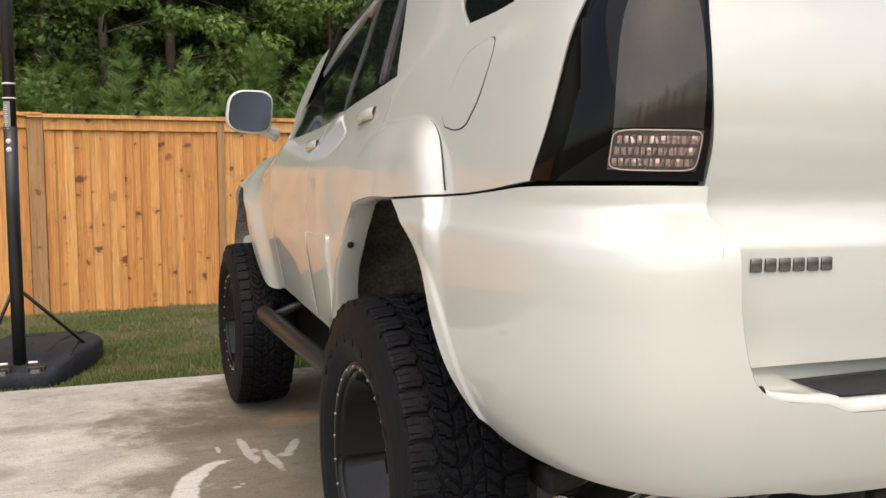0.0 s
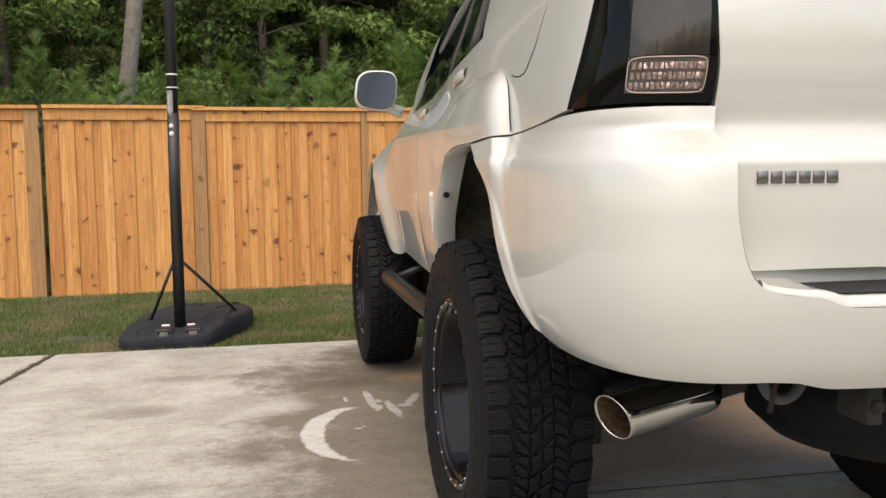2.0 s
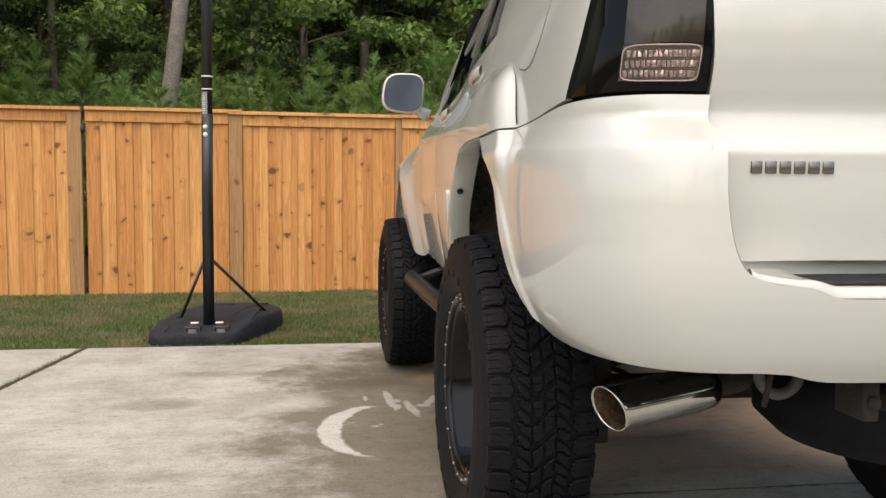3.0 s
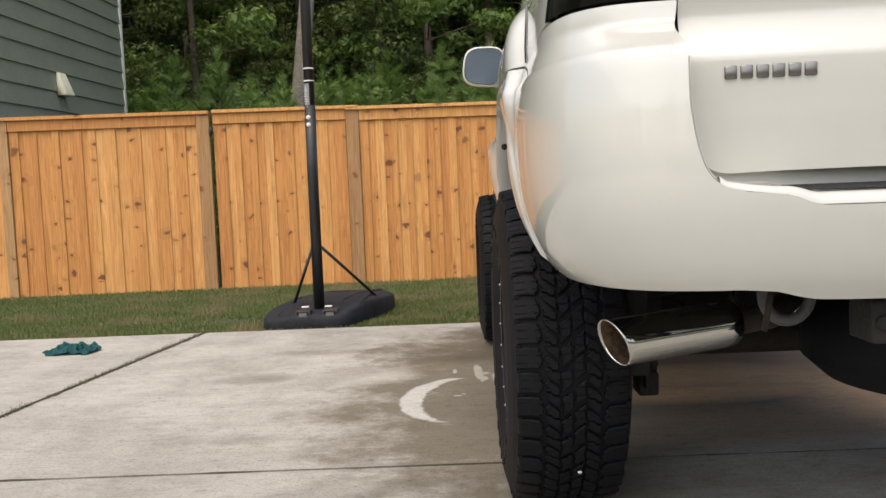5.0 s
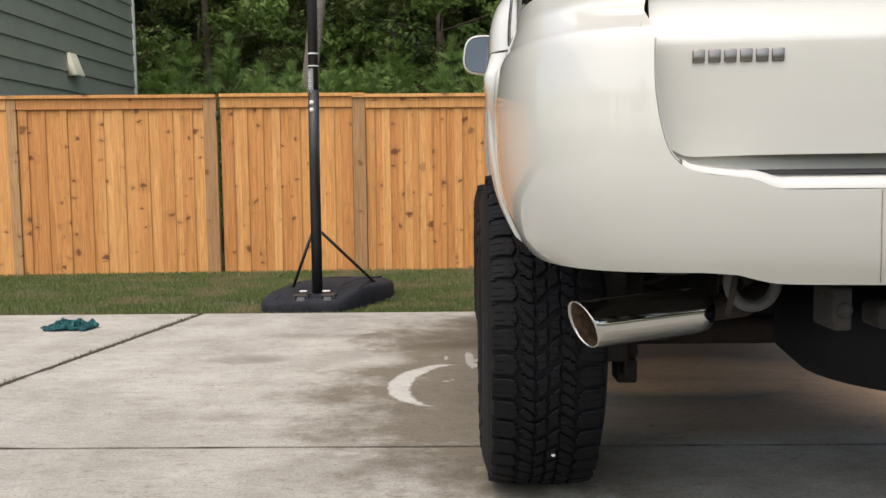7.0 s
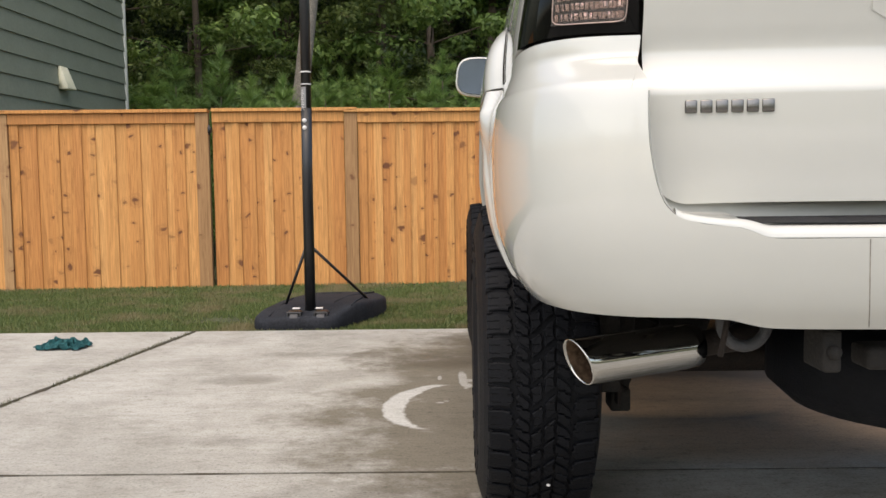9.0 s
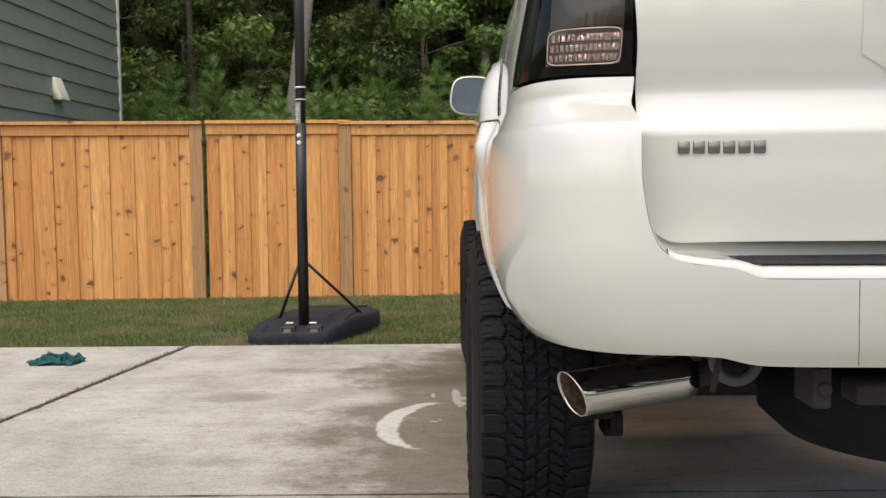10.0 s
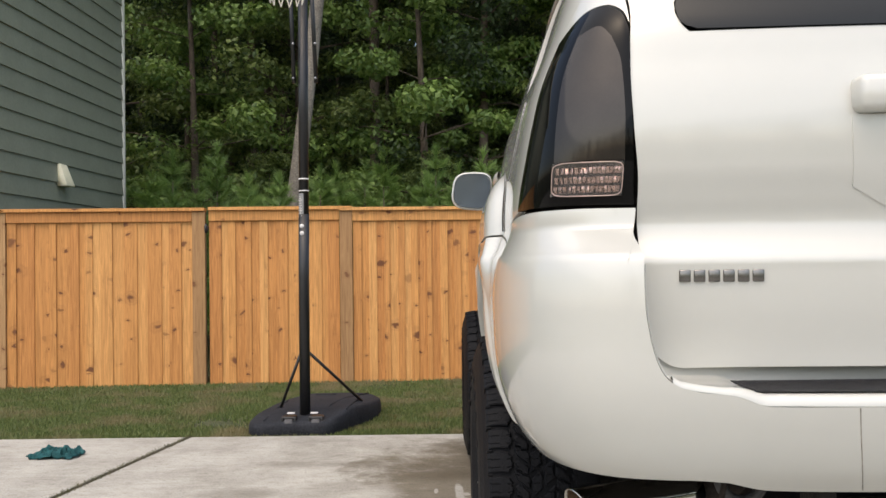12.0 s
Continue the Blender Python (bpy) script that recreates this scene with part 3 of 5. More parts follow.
for sx in (1, -1):
    g = panel([(0.4640, 0.757), (0.4668, 0.757)], [(0.4640, 0.920), (0.4668, 0.920)], [(0.4640, 0.757), (0.4640, 0.920)], [(0.4668, 0.757), (0.4668, 0.920)], 2, 12, BUMP, out=0.0008, depth=0.003)
    part("bumper_seam", g if sx == 1 else flipped(g), M["liner"], car)

# the bumper's rounded lip, the ledge behind it and the black tread pad on that
rows = []
for x in np.linspace(-0.605, 0.605, 91):
    e = float(np.interp(abs(x), (0.0, 0.450, 0.492, 0.559, 0.598, 0.627), (0.922, 0.923, 0.940, 0.948, 0.956, 0.985)))
    y1 = skin(abs(x) / (lut(e, BUMP[0], BUMP[2]) - CORNER), e, BUMP).y
    r = 0.021 - 0.009 * step(0.45, 0.52, abs(x))
    up = 0.010 * step(0.455, 0.50, abs(x)) + max(0.0, e - 0.950)
    row = [Vector((x, y1 + r * (1 - math.cos(a)), e + r * math.sin(a))) for a in np.linspace(0, math.pi / 2, 7)]
    row += [Vector((x, y1 + r + k * (0.125 - y1 - r), 0.9425 + up + 0.009 * k)) for k in (0.15, 0.4, 0.7, 1)]
    rows.append(row + [Vector((x, 0.134, 0.9545 + up)), Vector((x, 0.140, 0.992))])
part("bumper_ledge", grid_sheet(rows), M["paint"], car)
rows = []
for k in range(7):
    half = 0.458 + 0.022 * k / 6
    rows.append([Vector((x, 0.020 + 0.094 * k / 6 - 0.02 * (1 - (x / half) ** 2) * (1 - k / 6), 0.9465 + 0.008 * k / 6 + 0.0003 * (i % 2))) for i, x in enumerate(np.linspace(-half, half, 90))])
bm = grid_sheet(rows)
bmesh.ops.solidify(bm, geom=bm.faces[:], thickness=0.004)
part("step_pad", bm, M["trim"], car, "black ribbed plastic step pad")

# the bumper's edge turned in towards the tailgate
for sx in (1, -1):
    rows = []
    for k in range(41):
        u, z = along(GATE_CUT[:5], k / 40)
        p = skin(u, z, BUMP)
        back = 0.080 + 0.040 * (1 - step(0.96, 1.20, z))
        low = 0.016 * (1 - step(0.97, 1.08, z)) * step(0.955, 0.985, z)
        side_ = 0.012 - 0.022 * step(0.97, 1.02, z)
        rows.append([p + Vector((0.001, 0.001, 0)), p + Vector((0.005, 0.008, 0.0005)), Vector((p.x + side_ * 0.6, 0.5 * (back + p.y), z - low * 0.6)), Vector((p.x + side_, back, z - low)), Vector((p.x + side_ + 0.012, back + 0.055, z - low + 0.004))])
    g = grid_sheet(rows)
    part("bumper_return", g if sx == 1 else flipped(g), M["paint"], car)

# quarter panels
DOOR_R = [(2.725, 1.212), (2.738, 1.30), (2.712, 1.352), (2.65, 1.412), (2.60, 1.48), (2.588, 1.552)]
for sx in (1, -1):
    bm = panel([(1.652, 1.288), (1.84, 1.270), (2.095, 1.255), (2.355, 1.241), (2.537, 1.236), (2.67, 1.222), (2.725, 1.212)],
               [(1.574, 1.628), (1.75, 1.606), (2.0, 1.600), (2.30, 1.584), (2.588, 1.552)],
               [(1.652, 1.288), (1.623, 1.395), (1.602, 1.530), (1.574, 1.628)], DOOR_R, 140, 64)
    quarter = part("quarter_panel", bm if sx == 1 else flipped(bm), M["paint"], car)
    # the joint along the flare's upper edge
    line = []
    for k in range(25):
        z = 1.262 + 0.158 * k / 24
        y = 1.10 - 0.385 * max(0.0, 1 - ((z - 0.62) / 0.811) ** 5) ** 0.2
        line.append(skin(2 + y - SIDE_Y - 0.003, z) + Vector((-0.0022, 0, 0)))
    g = bmesh.new()
    tube(g, line, 0.0012, 6, radii=[0.0017 * (1 - (k / 24) ** 3) + 0.0002 for k in range(25)])
    part("flare_joint", g if sx == 1 else flipped(g), M["under"], quarter, "dark joint line")
    # pillars round the rear side window, and the window
    def side(name, material, *edges, n=(16, 12), out=0.0, depth=0.016, crown=0.0, parent=car, label=""):
        g = panel(*edges, *n, out=out, depth=depth, crown=crown)
        return part(name, g if sx == 1 else flipped(g), material, parent, label)
    side("rear_pillar", M["paint"], [(1.578, 1.620), (1.75, 1.600), (1.93, 1.595)], [(1.36, 1.95), (1.6, 1.95), (1.80, 1.95)],
         [(1.578, 1.620), (1.522, 1.72), (1.36, 1.95)], [(1.93, 1.595), (1.90, 1.72), (1.80, 1.95)], out=-0.0004)
    side("rear_side_window", M["glass_dark"], [(1.93, 1.638), (2.05, 1.629), (2.16, 1.624)], [(1.82, 1.93), (2.0, 1.93), (2.33, 1.93)],
         [(1.93, 1.638), (1.90, 1.75), (1.82, 1.93)], [(2.16, 1.624), (2.222, 1.66), (2.268, 1.70), (2.33, 1.93)], out=-0.006)
    side("window_sill", M["paint"], [(1.926, 1.595), (2.1, 1.588), (2.33, 1.574)], [(1.926, 1.635), (2.05, 1.626), (2.33, 1.62)],
         [(1.926, 1.595), (1.926, 1.635)], [(2.33, 1.574), (2.33, 1.62)], n=(12, 4), out=-0.0004)
    side("side_pillar", M["paint"], [(2.165, 1.582), (2.4, 1.567), (2.588, 1.545)], [(2.335, 1.95), (2.5, 1.95), (2.90, 1.94)],
         [(2.165, 1.582), (2.17, 1.622), (2.228, 1.66), (2.272, 1.70), (2.335, 1.95)], [(2.588, 1.545), (2.69, 1.674), (2.771, 1.78), (2.90, 1.94)], out=-0.0006)
    # fuel flap with its dark gap
    if sx == 1:
        e = ([(2.035, 1.402), (2.06, 1.393), (2.10, 1.391), (2.155, 1.400)], [(1.960, 1.560), (1.975, 1.569), (2.02, 1.567), (2.085, 1.556)],
             [(2.035, 1.402), (1.985, 1.46), (1.955, 1.53), (1.960, 1.560)], [(2.155, 1.400), (2.178, 1.425), (2.150, 1.49), (2.105, 1.545), (2.085, 1.556)])
        flap = side("fuel_flap", M["paint"], *e, n=(14, 18), out=0.002, depth=0.006)
        e2 = [[(u + (0.0035 if u > 2.07 else -0.0035), z + (0.0022 if z > 1.48 else -0.0022)) for u, z in q] for q in e]
        side("flap_gap", M["under"], *e2, n=(14, 18), out=0.0006, depth=0.002, parent=flap)
    # tail lamp
    lamp = side("tail_lamp", M["black_gloss"], [(1.146, 1.290), (1.40, 1.291), (1.644, 1.288)], [(1.300, 1.628), (1.345, 1.662), (1.41, 1.682), (1.49, 1.671), (1.562, 1.628)],
                [(1.146, 1.290), (1.193, 1.430), (1.252, 1.560), (1.300, 1.628)], [(1.644, 1.288), (1.615, 1.395), (1.592, 1.530), (1.562, 1.628)],
                n=(28, 28), out=0.003, crown=0.006, label="smoked black tail lamp with clear lower lens")
    g = bmesh.new()
    rl = random.Random(4)
    for j in range(3):
        for i in range(15):
            u = 1.212 + (1.436 - 1.212) * (i + 0.5) / 15
            z = 1.314 + 0.050 * (j + 0.5) / 3
            p, nn = skin(u, z), normal(u, z)
            nn2 = (nn + Vector((0.25 * (-1) ** i, rl.uniform(-0.1, 0.1), rl.uniform(-0.25, 0.30)))).normalized()
            mm = Matrix.Translation(p + nn * 0.0105) @ nn2.to_track_quat("Z", "Y").to_matrix().to_4x4()
            box(g, (-0.0041, -0.0066, -0.002), (0.0041, 0.0066, 0.002), 0.001, mm)
    bk = panel([(1.200, 1.312), (1.440, 1.312)], [(1.208, 1.369), (1.446, 1.369)], [(1.200, 1.312), (1.208, 1.369)], [(1.440, 1.312), (1.446, 1.369)], 10, 4, out=0.0092, depth=0.002)
    part("reflector", g if sx == 1 else flipped(g), M["lens_rib"], lamp)
    part("reflector_back", bk if sx == 1 else flipped(bk), M["smoke_lens"], lamp)
    g = panel([(1.200, 1.310), (1.33, 1.309), (1.440, 1.310)], [(1.208, 1.371), (1.34, 1.372), (1.446, 1.371)], [(1.200, 1.310), (1.204, 1.34), (1.208, 1.371)],
              [(1.440, 1.310), (1.443, 1.34), (1.446, 1.371)], 14, 6, out=0.0150, depth=0.007)
    part("clear_lens", g if sx == 1 else flipped(g), M["clear_lens"], lamp, "clear reversing lens")
    rim = []
    for k in range(49):
        a = 2 * math.pi * k / 48
        e = (abs(math.cos(a)) ** 7 + abs(math.sin(a)) ** 7) ** (-1 / 7)
        u, z = 1.3235 + 0.118 * e * math.cos(a) + 0.004 * e * math.sin(a), 1.3405 + 0.0300 * e * math.sin(a)
        rim.append(skin(u, z) + normal(u, z) * 0.0150)
    g = bmesh.new()
    tube(g, rim, 0.0011, 6)
    part("lens_rim", g if sx == 1 else flipped(g), M["lens_rim"], lamp, "pale pink lens edge")
    g = panel([(1.206, 1.373), (1.33, 1.374), (1.448, 1.373)], [(1.348, 1.612), (1.40, 1.634), (1.462, 1.620)], [(1.206, 1.373), (1.236, 1.47), (1.285, 1.560), (1.348, 1.612)],
              [(1.448, 1.373), (1.462, 1.46), (1.468, 1.54), (1.462, 1.620)], 14, 18, out=0.0095, depth=0.004)
    part("inner_lens", g if sx == 1 else flipped(g), M["smoke_lens"], lamp, "smoked brown inner lens")

# tailgate: lower panel, upper panel and glass
def across(name, material, bottom, top, edge, n, parent=car, out=0.0, label=""):
    """a panel over the whole width, from one edge line (u, z) and its mirror"""
    bm = bmesh.new()
    rows = []
    for j in range(n[1] + 1):
        t = j / n[1]
        u1, z1 = along(edge, t)
        half = []
        for i in range(n[0] + 1):
            s = i / n[0]
            zb, zt = bottom + (edge[0][1] - bottom) * s**6, top + (edge[-1][1] - top) * s**6
            z = zb + (zt - zb) * ((z1 - edge[0][1]) / (edge[-1][1] - edge[0][1]))
            p = skin(u1 * s, z) + normal(u1 * s, z) * out
            half.append(p)
        rows.append([Vector((-p.x, p.y, p.z)) for p in half[:0:-1]] + half)
    bm = grid_sheet(rows)
    edge_rim = [e for e in bm.edges if e.is_boundary]
    for e in edge_rim:
        e.smooth = False
    g = bmesh.ops.extrude_edge_only(bm, edges=edge_rim)["geom"]
    for v in (e for e in g if isinstance(e, bmesh.types.BMVert)):
        v.co += Vector((-v.co.x * 0.006, 0.022, 0))
    bmesh.ops.recalc_face_normals(bm, faces=bm.faces[:])
    bm.faces.ensure_lookup_table()
    if bm.faces[len(bm.faces) // 4].normal.y > 0:
        bmesh.ops.reverse_faces(bm, faces=bm.faces[:])
    return part(name, bm, material, parent, label)


gate = across("tailgate", M["paint"], 0.982, 1.615,
              [(0.90, 0.979), (1.0, 0.981), (1.080, 1.012), (1.110, 1.085), (1.121, 1.17), (1.127, 1.25), (1.139, 1.33), (1.187, 1.43), (1.247, 1.55), (1.286, 1.615)], (40, 128))
across("rear_window", M["glass_dark"], 1.617, 1.95, [(1.02, 1.619), (1.10, 1.634), (1.15, 1.68), (1.10, 1.95)], (24, 16), gate, 0.004, "dark tinted rear window")
for sx in (1, -1):
    g = panel([(1.03, 1.609), (1.10, 1.609), (1.283, 1.609)], [(1.12, 1.99), (1.2, 1.99), (1.34, 1.99)], [(1.03, 1.609), (1.105, 1.636), (1.155, 1.68), (1.12, 1.99)],
              [(1.283, 1.609), (1.312, 1.66), (1.388, 1.78), (1.34, 1.99)], 10, 16, out=-0.0006)
    part("gate_frame", g if sx == 1 else flipped(g), M["paint"], gate)
    g = panel([(1.306, 1.640), (1.345, 1.670), (1.41, 1.688), (1.495, 1.678), (1.574, 1.630)], [(1.348, 1.985), (1.355, 1.97), (1.364, 1.95)], [(1.306, 1.640), (1.394, 1.78), (1.348, 1.985)],
              [(1.574, 1.630), (1.524, 1.72), (1.364, 1.95)], 14, 16, out=-0.0008)
    part("lamp_surround", g if sx == 1 else flipped(g), M["paint"], car)

# handle garnish over the number-plate recess
g = bmesh.new()
box(g, (-0.255, 0.028, 1.448), (0.255, 0.11, 1.515), 0.014)
part("gate_handle", g, M["paint"], gate)
g = panel([(0.0, 1.262), (0.25, 1.264), (0.43, 1.315)], [(0.0, 1.446), (0.455, 1.446)], [(0.0, 1.262), (0.0, 1.446)], [(0.43, 1.315), (0.455, 1.446)], 10, 8, out=0.0025, depth=0.004)
part("plate_recess", mirrored(g), M["paint"], gate)

# maker's badge as six plain bright bars
for k in range(6):
    x = -0.556 + 0.0265 * k
    u = abs(x) / 0.585
    p = skin(u, 1.152)
    g = bmesh.new()
    mm = Matrix.Translation((x - 0.002, p.y - 0.003, 1.152)) @ Euler((0, 0, -0.12)).to_matrix().to_4x4()
    box(g, (-0.0105, -0.001, -0.0115), (0.0105, 0.006, 0.0115), 0.002, mm)
    part("badge_bar", g, M["badge"], gate, "dark chrome badge bar")

# doors and front wing along the left side
for sx in (1, -1):
    def side(name, material, *edges, n=(16, 12), out=0.0, depth=0.016, crown=0.0, parent=car, label="", table=DOOR):
        g = panel(*edges, *n, table, out=out, depth=depth, crown=crown)
        return part(name, g if sx == 1 else flipped(g), material, parent, label)
    B1, B2 = 3.57, 3.576
    door = side("rear_door", M["paint"], [(3.05, 0.785), (3.2, 0.75), (B1, 0.745)], [(2.592, 1.548), (2.81, 1.526), (3.17, 1.500), (B1, 1.470)],
                [(3.05, 0.785), (3.012, 0.877), (2.96, 0.963), (2.864, 1.075), (2.803, 1.144), (2.732, 1.215), (2.742, 1.30), (2.716, 1.352), (2.654, 1.412), (2.604, 1.48), (2.592, 1.548)],
                [(B1, 0.745), (B1, 1.470)], n=(36, 56))
    side("rear_door_window", M["glass_dark"], [(2.598, 1.556), (2.81, 1.530), (3.26, 1.498)], [(2.87, 1.90), (3.0, 1.90), (3.27, 1.875)],
         [(2.598, 1.556), (2.69, 1.674), (2.771, 1.78), (2.87, 1.90)], [(3.26, 1.498), (3.28, 1.70), (3.27, 1.875)], out=-0.008, parent=door)
    side("window_bar", M["trim"], [(2.745, 1.545), (2.765, 1.543)], [(2.87, 1.88), (2.885, 1.88)], [(2.745, 1.545), (2.82, 1.707), (2.87, 1.88)], [(2.765, 1.543), (2.838, 1.707), (2.885, 1.88)], n=(3, 8), out=0.003, parent=door)
    door2 = side("front_door", M["paint"], [(B2, 0.745), (4.0, 0.745), (4.45, 0.75)], [(B2, 1.470), (4.0, 1.452), (4.52, 1.428)],
                 [(B2, 0.745), (B2, 1.470)], [(4.45, 0.75), (4.50, 1.0), (4.52, 1.428)], n=(30, 36))
    side("front_door_window", M["glass_dark"], [(3.29, 1.490), (3.6, 1.472), (4.40, 1.438)], [(3.29, 1.868), (3.40, 1.862), (3.55, 1.845)],
         [(3.29, 1.490), (3.30, 1.70), (3.29, 1.862)], [(4.44, 1.438), (4.28, 1.62), (4.02, 1.745), (3.55, 1.845)], out=-0.008, parent=door2)
    side("pillar_trim", M["trim"], [(3.245, 1.50), (3.285, 1.496)], [(3.262, 1.885), (3.295, 1.88)], [(3.245, 1.50), (3.262, 1.885)], [(3.285, 1.496), (3.295, 1.88)], n=(3, 8), out=-0.003)
    side("windscreen_pillar", M["paint"], [(4.46, 1.436), (4.52, 1.431)], [(3.57, 1.850), (3.43, 1.890)], [(4.46, 1.436), (4.30, 1.623), (4.04, 1.75), (3.57, 1.850)],
         [(4.52, 1.431), (4.50, 1.64), (4.34, 1.79), (3.9, 1.845), (3.43, 1.890)], n=(4, 24))
    side("roof_rail", M["paint"], [(2.88, 1.905), (3.1, 1.895), (3.46, 1.845)], [(2.90, 1.94), (3.1, 1.935), (3.43, 1.89)], [(2.88, 1.905), (2.90, 1.94)], [(3.46, 1.845), (3.43, 1.89)], n=(10, 3))
    for u0, z0 in ((2.745, 1.463), (3.585, 1.394)):
        g = bmesh.new()
        rows = []
        for j in range(9):
            t = j / 8
            c = skin(u0 + 0.19 * t, z0 - 0.012 * t)
            lift = 0.013 * math.sin(math.pi * min(1, max(0, t))) ** 0.5
            rows.append([c + Vector((-lift - 0.009 * math.cos(a), 0, 0.017 * math.sin(a))) for a in (2 * math.pi * k / 10 for k in range(10))])
        g = grid_sheet(rows, True)
        part("door_handle", g if sx == 1 else flipped(g), M["paint"], door if u0 < 3 else door2)
    # body-coloured cladding over the foot of each door
    side("side_moulding", M["paint"], [(3.21, 0.775), (3.38, 0.765), (3.564, 0.765)], [(3.20, 1.086), (3.38, 1.080), (3.564, 1.072)], [(3.21, 0.775), (3.20, 1.086)], [(3.564, 0.765), (3.564, 1.072)],
         n=(12, 14), out=0.007, depth=0.010, crown=0.004, parent=door)
    side("side_moulding", M["paint"], [(3.582, 0.765), (4.0, 0.765), (4.40, 0.770)], [(3.582, 1.071), (4.0, 1.056), (4.40, 1.040)], [(3.582, 0.765), (3.582, 1.071)], [(4.40, 0.770), (4.40, 1.040)],
         n=(20, 14), out=0.007, depth=0.010, crown=0.004, parent=door2)
    side("front_wing", M["paint"], [(4.456, 0.75), (4.75, 0.72), (4.93, 0.80), (5.03, 0.93), (5.09, 1.08), (5.30, 1.19), (5.7, 1.18), (5.95, 1.0)],
         [(4.525, 1.425), (4.9, 1.40), (5.4, 1.36), (5.7, 1.29), (5.95, 1.2)], [(4.456, 0.75), (4.505, 1.0), (4.525, 1.425)], [(5.95, 1.0), (5.95, 1.2)], n=(44, 20))

# roof, bonnet, windscreen and nose
rows = []
for y in np.linspace(0.29, 2.55, 28):
    edge = skin(2.0 + y - SIDE_Y, 1.93 - 0.08 * step(1.6, 2.6, y)).x if y > SIDE_Y else -0.665 + 0.05 * (SIDE_Y - y)
    zt = 1.955 - 0.03 * (1 - step(0.28, 0.5, y)) - 0.09 * step(1.5, 2.6, y)
    rows.append([Vector((-edge * k, y, zt + 0.035 * (1 - abs(k) ** 4))) for k in np.linspace(-1, 1, 17)])
part("roof", grid_sheet(rows), M["paint"], car)
rows = [[Vector(((0.68 - 0.06 * t) * k, 3.20 - 0.68 * t + 0.1 * (1 - k * k), 1.42 + 0.45 * t)) for k in np.linspace(-1, 1, 13)] for t in np.linspace(0, 1, 10)]
part("windscreen", grid_sheet(rows), M["glass_dark"], car)
rows = [[Vector((0.62 * k, y, 1.40 - 0.08 * step(3.3, 4.8, y) - 0.14 * step(4.5, 4.75, y) - 0.02 * k * k)) for k in np.linspace(-1, 1, 13)] for y in np.linspace(3.15, 4.72, 16)]
part("bonnet", grid_sheet(rows), M["paint"], car)
g = bmesh.new()
box(g, (-0.72, 4.52, 0.70), (0.72, 4.80, 1.20), 0.08)
part("front_bumper", g, M["paint"], car)

# door mirrors
for sx in (1, -1):
    g = bmesh.new()
    rows = []
    for k, (dy, sc) in enumerate(((0, 0.93), (0.004, 1.0), (0.06, 1.0), (0.12, 0.86), (0.15, 0.5), (0.155, 0.05))):
        ring = []
        for a in (2 * math.pi * i / 36 for i in range(36)):
            c, s = math.cos(a), math.sin(a)
            e = (abs(c) ** 3.4 + abs(s) ** 3.4) ** (-1 / 3.4)
            w = 0.108 * e * c * sc
            h = 0.102 * e * s * sc
            ring.append(Vector((-0.845 + w + h * 0.10, 3.34 + dy, 1.575 + h - 0.10 * w * (h < 0))))
        rows.append(ring)
    g = grid_sheet(rows, True)
    arm = bmesh.new()
    tube(arm, [(-0.80, 3.40, 1.505), (-0.76, 3.41, 1.488), (-0.70, 3.41, 1.462)], 0.03, 12, radii=[0.032, 0.027, 0.034])
    mir = part("door_mirror", g if sx == 1 else flipped(g), M["paint"], car)
    part("mirror_arm", arm if sx == 1 else flipped(arm), M["paint"], mir)
    g = bmesh.new()
    c0 = g.verts.new((-0.845, 3.3385, 1.575))
    ring = [g.verts.new((-0.845 + (v.x + 0.845) * 0.97, 3.337, 1.575 + (v.z - 1.575) * 0.97)) for v in rows[0]]
    for i in range(36):
        g.faces.new((c0, ring[(i + 1) % 36], ring[i]))
    part("mirror_glass", g if sx == 1 else flipped(g), M["mirror"], mir, "grey-blue mirror glass")

# dark inner shell, arch liners and underbody
rows = []
for z in np.linspace(0.82, 1.90, 26):
    r = []
    for u in list(np.linspace(0, 2, 24)) + list(np.linspace(2.1, 5.0, 40)):
        p, n = skin(u, max(z, 1.0)), normal(u, max(z, 1.0))
        deep = 0.05 + (flare(p.y, p.z) if u > 1.5 else 0) + 0.05 * step(2.0, 2.3, u)
        r.append(Vector((p.x - n.x * deep, p.y - n.y * deep, z if u > 1.45 else max(z, 1.03))))
    rows.append(r)
g = grid_sheet(rows)


def in_arch(p, k):
    return math.hypot((p.y - AXLE_R) / 0.69, (p.z - 0.62) / 0.655) < k or math.hypot((p.y - AXLE_F) / 0.60, (p.z - 0.62) / 0.58) < k


bmesh.ops.delete(g, geom=[f for f in g.faces if f.calc_center_median().y > 0.3 and in_arch(f.calc_center_median(), 1.10)], context="FACES")
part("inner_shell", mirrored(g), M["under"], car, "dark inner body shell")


def edge_lip(points, table, width, sx):
    """the flange that turns in from a panel's edge towards the axle line"""
    rows = []
    for k in range(29):
        u, z = along(points, k / 28)
        p = skin(u, z, table)
        c = Vector((0, AXLE_R if p.y < 2.4 else AXLE_F, 0.62)) - Vector((0, p.y, p.z))
        c.normalize()
        rows.append([p + Vector((0.001, 0, 0)), p + Vector((0.008, 0, 0)) + c * 0.006, p + Vector((width, 0, 0)) + c * 0.004])
    g = grid_sheet(rows)
    part("arch_lip", g if sx == 1 else flipped(g), M["paint"], car)


